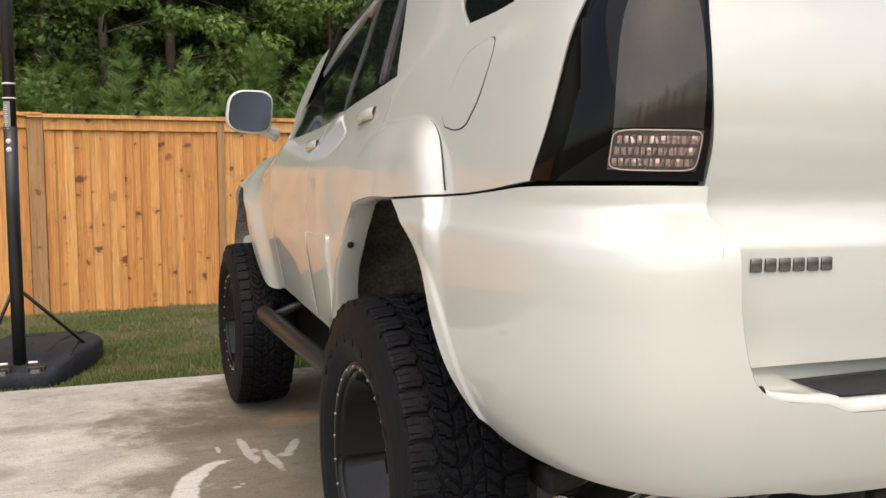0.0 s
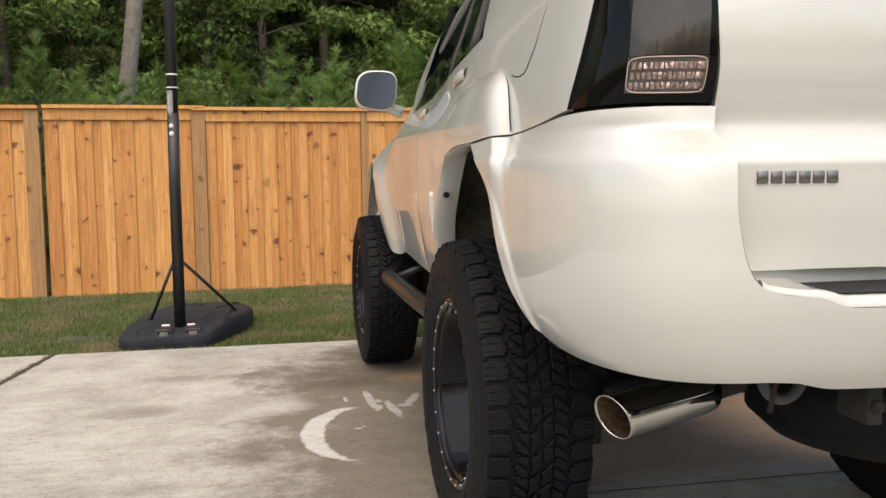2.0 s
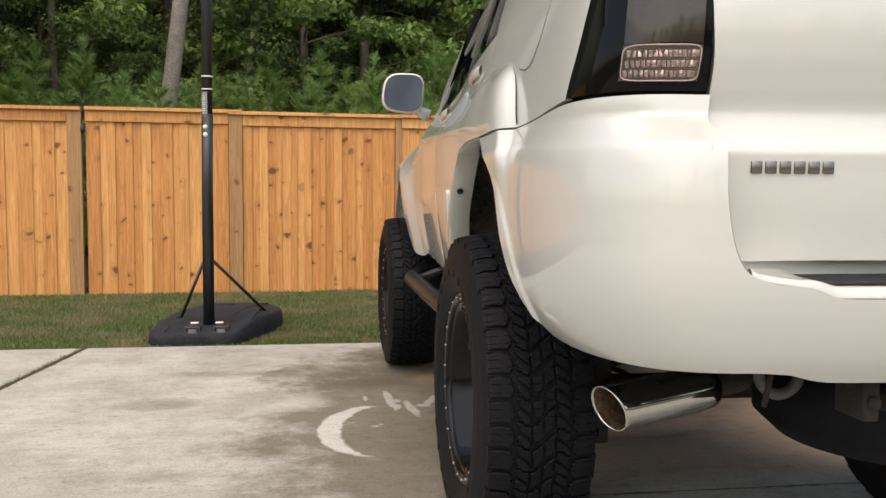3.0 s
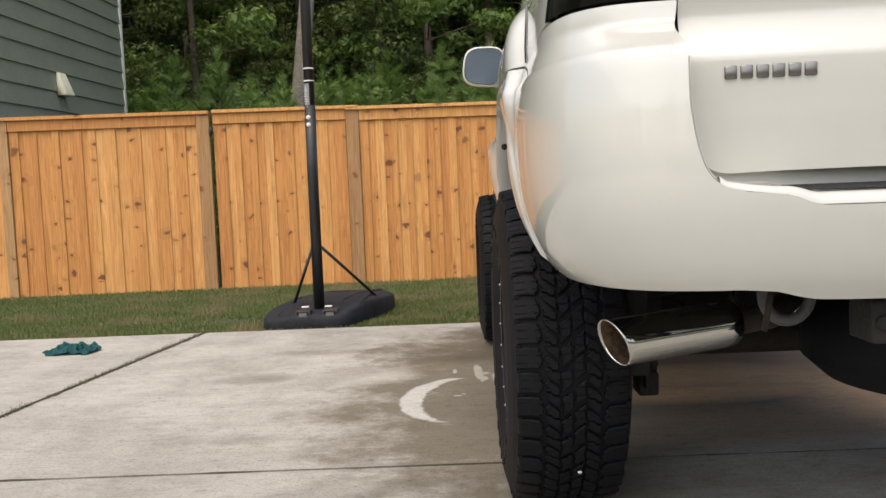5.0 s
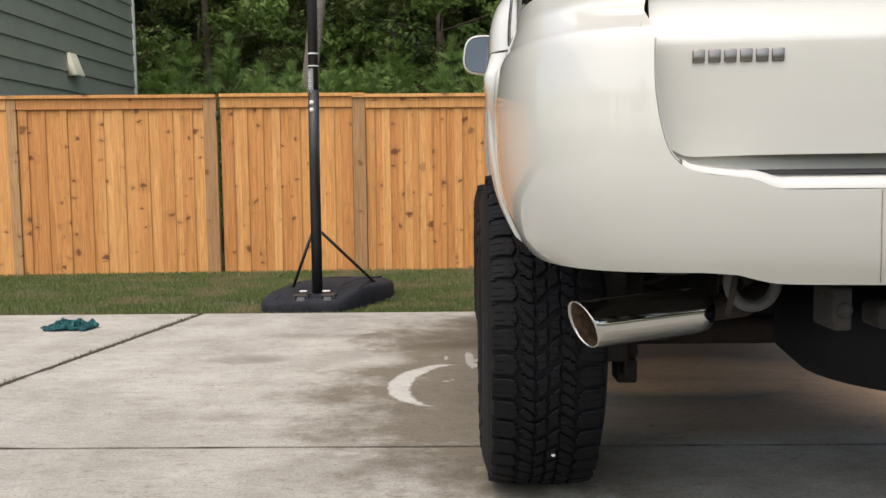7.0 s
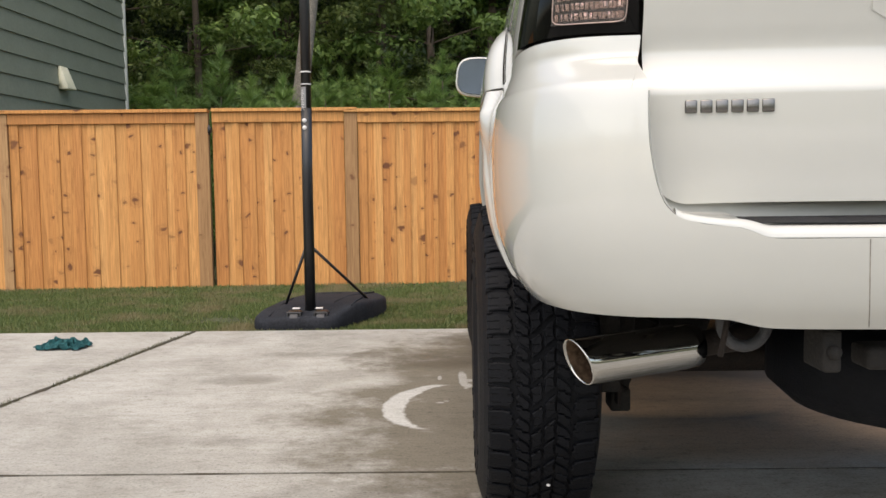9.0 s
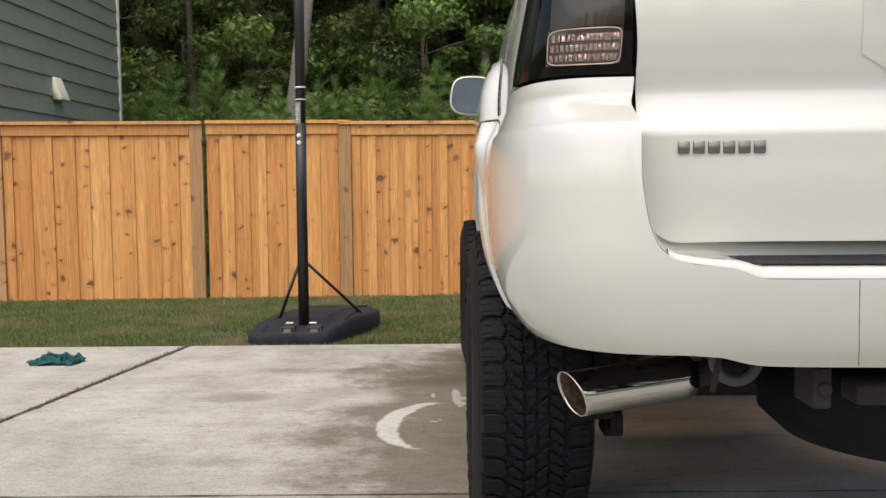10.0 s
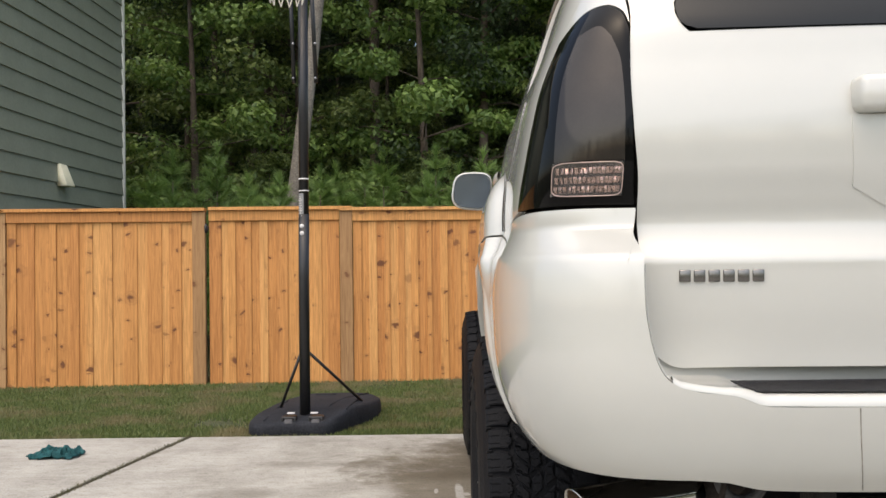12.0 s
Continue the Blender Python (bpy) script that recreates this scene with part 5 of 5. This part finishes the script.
for (xa, wa), (xb, wb) in zip(posts, posts[1:]):
    x0, x1 = xa + wa / 2, xb + wb / 2
    if abs(xa + 3.60) < 0.01:
        x0 += 0.035
    lift = rnd.uniform(-0.004, 0.004) + (0.006 if abs(xa + 3.60) < 0.01 else 0)
    fence_box("cap_board", x0 - (wa if abs(xa + 3.6) > 0.01 else 0.0), x1, -0.075, 0.07, TOP - 0.035 + lift, TOP + lift)
    fence_box("top_rail", x0 + 0.002, xb - wb / 2 - 0.002, -0.040, -0.020, TOP - 0.145 + lift, TOP - 0.036 + lift)
    fence_box("back_rail", x0, x1 - wb, 0.02, 0.055, 0.25, 0.34)
    fence_box("back_rail", x0, x1 - wb, 0.02, 0.055, 1.05, 1.14)
    end = xb - wb / 2 - 0.003
    edges = [x0 + 0.003]
    if xa in SEAMS:
        edges += SEAMS[xa]
    else:
        while edges[-1] < end - 0.17:
            edges.append(edges[-1] + rnd.choice((0.138, 0.075, 0.09, 0.14, 0.115, 0.10)) + rnd.uniform(-0.004, 0.004))
    edges.append(end)
    for k, (p, q) in enumerate(zip(edges, edges[1:])):
        # board on board: every second one lies behind its neighbours
        d = 0.014 + rnd.uniform(-0.002, 0.002) if k % 2 else rnd.uniform(-0.002, 0.0015)
        lap = 0.010 if k % 2 else -rnd.uniform(0.0, 0.0015)
        fence_box("picket", max(p - lap, edges[0]), min(q + lap, end), -0.018 + d, -0.004 + d, -0.10 + rnd.uniform(-0.015, 0.01), TOP - 0.10, 0.0025)
g = bmesh.new()
box(g, (-0.02, -0.02, -0.03), (0.02, 0.02, 0.03), 0.005)
tube(g, [(0, -0.02, 0.05), (0, -0.02, -0.05)], 0.012, 8)
shared("gate_hinge", mesh_of(g, M["steel_black"]), fence, Matrix.Translation((-3.515, fy(-3.515) - 0.04, 1.584)))

# ---- basketball hoop ----
hoop = thing("basketball_hoop", (-2.02, 4.97, 0.0), "black portable basketball hoop standing on lawn edge", "basketball hoop")
PX, PY = -2.015, 4.965
g = bmesh.new()
tube(g, [(PX, PY, 0.06), (PX, PY, 1.1), (PX + 0.004, PY, 1.55)], 0.0385, 24)
part("pole", g, M["steel_black"], hoop)
g = bmesh.new()
tube(g, [(PX + 0.004, PY, 1.55), (PX + 0.012, PY, 3.3)], 0.036, 24)
part("upper_pole", g, M["steel_black"], hoop)
for z0, z1, r in ((1.80, 1.810, 0.0405), (1.715, 1.723, 0.0405)):
    g = bmesh.new()
    lathe(g, [(z0, 0.034), (z0, r - 0.003), (z1, r - 0.003), (z1, 0.034)], 24, Matrix.Translation((PX + 0.005, PY, 0)) @ Matrix.Rotation(math.radians(-90), 4, "Y"))
    part("pole_band", g, M["white_label"], hoop)
for z in (1.463, 1.412):
    g = bmesh.new()
    bmesh.ops.create_cone(g, cap_ends=True, segments=20, radius1=0.016, radius2=0.015, depth=0.004, matrix=Matrix.Translation((PX - 0.006, PY - 0.0385, z)) @ Matrix.Rotation(math.radians(90), 4, "X"))
    part("pole_dot", g, M["white_label"], hoop, "white round sticker")
# warning label with unreadable lines as bars
rows = [[Vector((PX + 0.005 + 0.0368 * math.cos(a), PY + 0.0368 * math.sin(a), z)) for a in np.linspace(radians(-165), radians(-85), 8)] for z in (1.51, 1.60, 1.70)]
lab = part("pole_label", grid_sheet(rows), M["label_grey"], hoop, "grey warning label with tiny lines")
g = bmesh.new()
for k in range(13):
    a = math.radians(-128)
    w = 0.006 + 0.005 * ((k * 5) % 3)
    mm = Matrix.Translation((PX + 0.005 + 0.0372 * math.cos(a), PY + 0.0372 * math.sin(a), 1.525 + 0.0125 * k)) @ Matrix.Rotation(a + math.pi / 2, 4, "Z")
    box(g, (-w, -0.0006, -0.0022), (w, 0.0006, 0.0022), 0, mm)
part("label_line", g, M["white_label"], lab)
# base tank: a low moulded wedge that tapers to one end
outline = [(-0.40, -0.05), (-0.36, -0.15), (-0.22, -0.185), (0.0, -0.185), (0.15, -0.185), (0.22, -0.12), (0.31, 0.08), (0.41, 0.35), (0.47, 0.68), (0.485, 0.92), (0.46, 1.06), (0.37, 1.22), (0.10, 1.26), (-0.14, 1.22), (-0.25, 0.98), (-0.31, 0.62), (-0.37, 0.20)]
cx, cy = 0.05, 0.50


def tank_top(y, x=0.2):
    """the tank's upper face: a low front, a swell behind the pole, then down with the lawn"""
    return (0.080 + 0.050 * step(-0.19, 0.16, y) - 0.045 * step(0.4, 1.25, y)) * (0.72 + 0.28 * step(-0.42, -0.10, x)) * (1 - 0.25 * step(0.30, 0.52, x))


rows = []
for sc, z, up in ((0.97, -0.06, 0), (1.0, -0.020, 0), (0.995, 0.0, 0.55), (0.982, 0.0, 0.84), (0.965, 0.0, 0.95), (0.94, 0.0, 0.995), (0.90, 0.0, 1.0), (0.6, 0.002, 1.0), (0.3, 0.003, 1.0), (0.02, 0.003, 1.0)):
    ring = []
    for k in range(72):
        x, y = along(outline + [outline[0]], k / 72)
        px, py = cx + (x - cx) * sc, cy + (y - cy) * sc
        ring.append(Vector((PX + px, PY + py, z + up * tank_top(py, px))))
    rows.append(ring)
base = part("base_tank", grid_sheet(rows, True), M["tank"], hoop, "scuffed black plastic ballast base")
for pts in (((0.14, -0.13), (0.15, 0.20), (0.21, 0.60), (0.30, 0.98), (0.36, 1.16)), ((0.29, 0.08), (0.31, 0.30), (0.33, 0.52)), ((-0.06, 1.0), (0.10, 1.03)), ((-0.28, -0.10), (-0.24, 0.25), (-0.22, 0.55))):
    g = bmesh.new()
    tube(g, [(PX + x, PY + y, tank_top(y, x) + 0.003) for x, y in pts], 0.007, 6)
    part("moulded_rib", g, M["tank"], base)
for s in (-1, 1):
    g = bmesh.new()
    tube(g, [(PX + s * 0.03, PY + 0.02, 0.545), (PX + (-0.225 if s < 0 else 0.404), PY + (0.22 if s < 0 else 0.55), 0.095 if s < 0 else 0.070)], 0.011, 8)
    part("brace", g, M["steel_black"], hoop)
    g = bmesh.new()
    lathe(g, [(-0.030, 0.005), (-0.030, 0.048), (-0.024, 0.052), (0.024, 0.052), (0.030, 0.048), (0.030, 0.005)], 20, Matrix.Translation((PX + s * 0.095, PY - 0.125, 0.050)))
    part("base_wheel", g, M["trim"], hoop)
    g = bmesh.new()
    box(g, (PX + s * 0.095 - 0.047, PY - 0.15, 0.088), (PX + s * 0.095 + 0.047, PY - 0.06, 0.112), 0.006)
    for e in (-0.045, 0.045):
        box(g, (PX + s * 0.095 + e - 0.007, PY - 0.155, 0.0), (PX + s * 0.095 + e + 0.007, PY - 0.08, 0.11), 0.004)
    part("wheel_bracket", g, M["steel_black"], hoop)
    g = bmesh.new()
    box(g, (PX + s * 0.082 - 0.026, PY - 0.135, 0.128), (PX + s * 0.082 + 0.026, PY - 0.105, 0.138), 0.003)
    part("axle_plate", g, M["white_label"], hoop, "bright bolted plate")
    for dx, z0, z1 in ((0.066, 2.25, 3.0),):
        g = bmesh.new()
        tube(g, [(PX + (0.105 if s > 0 else -0.055), PY - 0.02, 2.50), (PX + s * 0.075, PY - 0.06, 3.4)], 0.015, 8)
        part("lift_arm", g, M["steel_black"], hoop)
    for z in (2.53, 2.78):
        g = bmesh.new()
        bmesh.ops.create_uvsphere(g, u_segments=8, v_segments=6, radius=0.011, matrix=Matrix.Translation((PX + (0.103 if s > 0 else -0.056), PY - 0.045, z)))
        part("arm_bolt", g, M["bolt"], hoop)
RC = Vector((PX - 0.03, PY - 0.45, 3.38))
g = bmesh.new()
tube(g, [RC + Vector((0.225 * math.cos(a), 0.225 * math.sin(a), 0)) for a in np.linspace(0, 2 * math.pi, 33)], 0.009, 8, False)
M["rim_orange"] = simple("rim_orange", (0.55, 0.12, 0.03), 0.4)
part("hoop_rim", g, M["rim_orange"], hoop)
g = bmesh.new()
tube(g, [RC + Vector((0.0, 0.22, 0)), Vector((PX - 0.02, PY - 0.12, 3.36)), Vector((PX, PY, 3.30))], 0.025, 8)
part("rim_bracket", g, M["steel_black"], hoop)
g = bmesh.new()
for k in range(12):
    for s in (-1, 1):
        pts = []
        for j in range(13):
            t = j / 12
            a = 2 * math.pi * (k + s * t * 2.0) / 12
            r = 0.22 - 0.11 * t ** 0.7
            pts.append(RC + Vector((r * math.cos(a), r * math.sin(a), -0.42 * t)))
        tube(g, pts, 0.0045, 5, False)
part("net", g, M["net"], hoop, "pale cord net")

# ---- house next door ----
house = thing("house", (-9.5, 10.0, 0), "neighbouring house clad in dark green lap siding", "house")
HX = lambda y: -5.80 + 0.025 * (y - 9.76)
H0, H1 = 8.03, 11.85
g = bmesh.new()
box(g, (-13.5, H0 + 0.05, -0.2), (HX(H0) - 0.03, H1 - 0.02, 6.5), 0)
part("wall_core", g, M["siding"], house)
z, k = -0.1, 0
while z < 6.3:
    g = bmesh.new()
    e = 0.235
    rows = []
    for y in (H0, H1 - 0.045):
        rows.append([Vector((HX(y) + 0.010, y, z)), Vector((HX(y) + 0.027, y, z + 0.002)), Vector((HX(y) + 0.002, y, z + e + 0.02)), Vector((HX(y) - 0.02, y, z + e + 0.02)), Vector((HX(y) - 0.02, y, z))])
    g = grid_sheet(rows, True)
    bmesh.ops.recalc_face_normals(g, faces=g.faces[:])
    part("siding_board", g, M["siding"], house, smooth=False)
    z += e
g = bmesh.new()
box(g, (HX(H1) - 0.06, H1 - 0.045, -0.1), (HX(H1) + 0.032, H1 + 0.03, 6.4), 0.004)
part("corner_trim", g, M["white_trim"], house, "white corner trim board")
g = bmesh.new()
box(g, (-13.8, H0 - 0.4, 6.35), (HX(H0) + 0.45, H1 + 0.4, 6.55), 0.02)
part("eaves", g, M["white_trim"], house)
# vent hood on the wall
g = bmesh.new()
y0 = 9.76
pr = [(0.0, 0.135), (0.03, 0.14), (0.125, -0.125), (0.12, -0.14), (0.0, -0.14)]
rows = [[Vector((HX(y0) + 0.012 + a, y0 + s * (0.105 if a < 0.05 else 0.125), 2.345 + b_)) for a, b_ in pr] for s in (-1, -0.9, 0.9, 1)]
g = grid_sheet(rows, True)
g.faces.new([v for v in g.verts[:5]]) if g.verts.ensure_lookup_table() is None else None
g.faces.new([v for v in g.verts[-5:]][::-1])
bmesh.ops.recalc_face_normals(g, faces=g.faces[:])
part("vent_hood", g, M["vent"], house, "cream plastic wall vent hood")

# ---- rag on the concrete ----
rows = []
for j in range(25):
    row = []
    for i in range(37):
        a, b_ = i / 36 - 0.5, j / 24 - 0.5
        edge = 1 - max(abs(a), abs(b_)) * 1.75
        fold = 1 - abs(noise.noise((a * 9 + 2.5 * b_, b_ * 7, 2.2))) * 2.2
        hgt = 0.062 * max(0.05, fold) * max(0.12, min(1, edge * 2.6)) * (0.55 + 0.9 * max(0, noise.noise((a * 3, b_ * 3, 5)) + 0.3))
        row.append(Vector((-3.44 + a * 0.28 + 0.04 * noise.noise((a * 6, b_ * 6, 8)), 4.10 + b_ * 0.19 + 0.05 * noise.noise((a * 5, b_ * 5, 1)), 0.004 + hgt)))
    rows.append(row)
bm = grid_sheet(rows)
bmesh.ops.solidify(bm, geom=bm.faces[:], thickness=0.003)
rag = part("cleaning_rag", bm, M["rag"])
tagged(rag, "crumpled teal cloth lying on the concrete", "rag")

# ---- woods behind the fence ----
def leaf_cloud(verts, faces, c, radii, count, size, rnd, shell=0.35):
    """many small leaves in a loose clump"""
    for _ in range(count):
        d = Vector((rnd.gauss(0, 1), rnd.gauss(0, 1), rnd.gauss(0, 1))).normalized()
        r = shell + (1 - shell) * rnd.random() ** 0.6
        p = Vector(c) + Vector((d.x * radii[0], d.y * radii[1], d.z * radii[2])) * r
        n = (d + Vector((rnd.gauss(0, 0.7), rnd.gauss(0, 0.7), 0.6 + rnd.gauss(0, 0.6)))).normalized()
        a = n.orthogonal().normalized()
        b_ = n.cross(a)
        th = rnd.uniform(0, 6.283)
        e1 = a * math.cos(th) + b_ * math.sin(th)
        e2 = n.cross(e1)
        s = size * rnd.uniform(0.6, 1.3)
        k = len(verts)
        verts += [p - e1 * s, p - e2 * s * 0.55 - n * s * 0.12, p + e1 * s, p + e2 * s * 0.55 - n * s * 0.12]
        faces.append((k, k + 1, k + 2, k + 3))


def tree_mesh(seed, height, spread, low, clumps, per, size, leaf_mat, bark_mat, girth):
    """trunk with limbs, and a crown of clumps of leaves on the limbs' ends"""
    rnd = random.Random(seed)
    bm = bmesh.new()
    pts, radii = [], []
    for k in range(9):
        t = k / 8
        pts.append((0.25 * math.sin(t * 2.1 + seed) * t, 0.2 * math.cos(t * 1.7 + seed) * t, height * t * 0.96))
        radii.append(girth * (1 - 0.86 * t) * (1.25 if k == 0 else 1))
    tube(bm, pts, 0, 12, radii=radii)
    verts, faces = [], []
    for c in range(clumps):
        t = low + (1 - low) * (c + rnd.random()) / clumps
        base = Vector(pts[min(8, int(t * 8))])
        a = c * 2.4 + rnd.uniform(-0.5, 0.5)
        reach = spread * (1.05 - 0.75 * max(0, t - 0.35) / 0.65) * rnd.uniform(0.55, 1.1)
        tipp = base + Vector((reach * math.cos(a), reach * math.sin(a), rnd.uniform(-0.05, 0.28) * reach))
        midp = base.lerp(tipp, 0.5) + Vector((0, 0, 0.10 * reach))
        gr_ = girth * 0.26 * (1.1 - t)
        tube(bm, [base, midp, tipp], 0, 6, False, radii=[gr_, gr_ * 0.6, gr_ * 0.2])
        for q in (0.45, 0.75, 1.0):
            cpos = base.lerp(tipp, q) + Vector((rnd.uniform(-0.3, 0.3), rnd.uniform(-0.3, 0.3), rnd.uniform(-0.1, 0.3)))
            rr = spread * rnd.uniform(0.13, 0.25)
            leaf_cloud(verts, faces, cpos, (rr, rr, rr * 0.55), per, size, rnd)
    me = bpy.data.meshes.new("mesh")
    me.from_pydata([tuple(v) for v in verts], [], faces)
    me.materials.append(leaf_mat)
    return mesh_of(bm, bark_mat), me


def plant(name, meshes, label, x, y, s=1.0, turn=0.0, lean=0.0, group="trees behind the fence"):
    tr = thing(name, (x, y, land(x, y) - 0.05), label, "tree", group)
    tr.rotation_euler = (0, lean, turn)
    tr.scale = (s, s, s)
    for nm, me in (("trunk", meshes[0]), ("crown", meshes[1])):
        o = new(nm, me)
        o.parent = tr
    return tr


KINDS = [
    (tree_mesh(1, 14, 3.2, 0.10, 26, 240, 0.063, M["leaf"], M["bark_dark"], 0.16), "tree", "leafy oak with dense mid-green crown"),
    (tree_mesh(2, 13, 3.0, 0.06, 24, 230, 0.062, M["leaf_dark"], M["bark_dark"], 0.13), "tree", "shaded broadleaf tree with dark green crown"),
    (tree_mesh(3, 9, 2.6, 0.10, 24, 240, 0.066, M["leaf_light"], M["bark_dark"], 0.10), "tree", "young sweetgum with bright green leaves"),
    (tree_mesh(4, 7, 2.2, 0.04, 24, 170, 0.062, M["leaf"], M["bark_dark"], 0.07), "tree", "small understorey tree with airy green branches"),
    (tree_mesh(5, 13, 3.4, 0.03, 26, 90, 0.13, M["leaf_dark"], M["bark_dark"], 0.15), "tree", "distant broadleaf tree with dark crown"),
]
rnd = random.Random(21)
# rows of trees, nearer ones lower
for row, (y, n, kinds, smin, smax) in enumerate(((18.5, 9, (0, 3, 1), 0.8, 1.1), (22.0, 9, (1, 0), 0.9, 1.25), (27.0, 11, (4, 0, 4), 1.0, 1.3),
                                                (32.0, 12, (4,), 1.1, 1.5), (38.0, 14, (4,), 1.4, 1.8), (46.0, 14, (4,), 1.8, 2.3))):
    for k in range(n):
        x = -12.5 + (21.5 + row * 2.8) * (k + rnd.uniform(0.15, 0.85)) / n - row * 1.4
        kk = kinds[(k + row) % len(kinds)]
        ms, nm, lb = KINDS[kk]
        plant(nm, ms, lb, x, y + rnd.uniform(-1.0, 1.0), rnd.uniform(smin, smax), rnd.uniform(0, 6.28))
# nearer trees, with an opening between them
for x, y, kk, s_ in ((-7.6, 16.5, 0, 0.80), (-5.6, 15.2, 2, 0.95), (-4.9, 17.2, 0, 0.85), (2.6, 15.6, 3, 1.0), (4.2, 16.8, 0, 0.9), (-9.6, 15.6, 3, 1.0)):
    plant("tree", KINDS[kk][0], KINDS[kk][2], x, y, s_, rnd.uniform(0, 6.28))
# low leafy undergrowth
for k in range(12):
    plant("sapling", KINDS[3][0], "low leafy undergrowth sapling", -9.5 + 1.35 * k + rnd.uniform(-0.4, 0.4), 15.4 + rnd.uniform(-0.6, 1.2), rnd.uniform(0.36, 0.5), rnd.uniform(0, 6.28), group="undergrowth behind the fence")
plant("tree", KINDS[2][0], KINDS[2][2], -1.3, 15.2, 1.0, 0.4)
plant("tree", KINDS[1][0], KINDS[1][2], -0.2, 16.4, 0.9, 1.4)
plant("tree", KINDS[2][0], KINDS[2][2], 1.6, 16.2, 1.1, 2.4)

# tall bare trunks, their crowns out of view
def trunk(x, y, r, h, lean, material, label):
    tr = thing("tree", (x, y, land(x, y) - 0.1), label, "tree", "tall trunks behind the fence")
    g = bmesh.new()
    pts = [(x + lean * h * t + 0.05 * math.sin(5 * t), y, land(x, y) - 0.1 + h * t) for t in np.linspace(0, 1, 14)]
    tube(g, pts, 0, 18, radii=[r * (1.18 - 0.18 * min(1, t * 8)) * (1 - 0.45 * t) for t in np.linspace(0, 1, 14)])
    part("trunk", g, material, tr)
    # broad unseen crown, added to keep overhead light off the foliage below
    vs, fs = [], []
    rr = random.Random(int(x * 100))
    for k in range(34):
        a_, q_ = rr.uniform(0, 6.28), rr.uniform(0.3, 4.2)
        leaf_cloud(vs, fs, (lean * h + q_ * math.cos(a_), q_ * math.sin(a_), h * rr.uniform(0.72, 1.02)), (1.5, 1.5, 0.8), 110, 0.14, rr)
    me = bpy.data.meshes.new("mesh")
    me.from_pydata([tuple(v) for v in vs], [], fs)
    me.materials.append(M["leaf"])
    o = new("crown", me)
    o.parent = tr


trunk(-3.66, 12.7, 0.135, 12, 0.125, M["bark"], "tall pale grey leaning tree trunk")
trunk(-2.38, 16.6, 0.115, 14, 0.0, M["bark_dark"], "tall brown pine trunk")
trunk(-5.70, 17.0, 0.075, 13, 0.0, M["bark_dark"], "tall thin brown trunk")
trunk(0.9, 20.5, 0.15, 14, 0.0, M["bark_dark"], "tall brown trunk in deep shade")
trunk(3.6, 15.5, 0.14, 13, 0.0, M["bark_dark"], "tall brown trunk in deep shade")
trunk(-9.0, 16.0, 0.14, 13, 0.0, M["bark_dark"], "tall brown trunk in deep shade")
trunk(-6.0, 24.0, 0.12, 14, 0.01, M["bark_dark"], "tall thin brown trunk")

# the treeline across the street, behind the drive
rnd = random.Random(33)
for k in range(26):
    plant("tree", KINDS[4][0], "distant tree in the line across the street", -62 + 5.0 * k + rnd.uniform(-1.5, 1.5), -40 + rnd.uniform(-3, 3), rnd.uniform(0.55, 0.78), rnd.uniform(0, 6.28), group="treeline across the street")

# feathery pine saplings along the back of the fence
def sapling(seed, h):
    rnd = random.Random(seed)
    verts, faces = [], []
    for k in range(15):
        t = 0.12 + 0.88 * k / 14
        z0 = h * t
        for a in (rnd.uniform(0, 6.28) + i * 1.57 for i in range(4 if k < 14 else 1)):
            ln_ = (0.62 * (1 - t) + 0.10) * h * 0.42
            dirn = Vector((math.cos(a), math.sin(a), 0.75)).normalized() if k < 14 else Vector((0, 0, 1))
            for q in range(26):
                p = Vector((0, 0, z0)) + dirn * ln_ * (q / 26)
                for _ in range(3):
                    d = (dirn * 0.9 + Vector((rnd.gauss(0, 0.5), rnd.gauss(0, 0.5), rnd.gauss(0, 0.4)))).normalized()
                    w = d.orthogonal().normalized() * 0.0045
                    kx = len(verts)
                    L = rnd.uniform(0.10, 0.19)
                    verts += [p - w, p + w, p + d * L]
                    faces.append((kx, kx + 1, kx + 2))
    me = bpy.data.meshes.new("mesh")
    me.from_pydata([tuple(v) for v in verts], [], faces)
    me.materials.append(M["needle"])
    bm = bmesh.new()
    tube(bm, [(0, 0, 0), (0, 0, h * 0.9)], 0, 6, radii=[0.02, 0.006])
    return mesh_of(bm, M["bark_dark"]), me


SAP = [sapling(s, h) for s, h in ((1, 2.2), (2, 2.6), (3, 2.0))]
rnd = random.Random(8)
for row, (y, n) in enumerate(((10.0, 24), (11.0, 22), (12.2, 20))):
    for k in range(n):
        x0 = -0.65 - 0.353 * (y + 1.6)
        x = x0 + (5.0 - x0) * (k + rnd.uniform(0.1, 0.9)) / n
        sz = rnd.uniform(0.82, 1.08) * (1.0 + 0.05 * row)
        plant("pine_sapling", SAP[(k + row) % 3], "feathery young pine with bright green needles", x, y + rnd.uniform(-0.4, 0.4), sz, rnd.uniform(0, 6.28), group="pine saplings behind the fence")
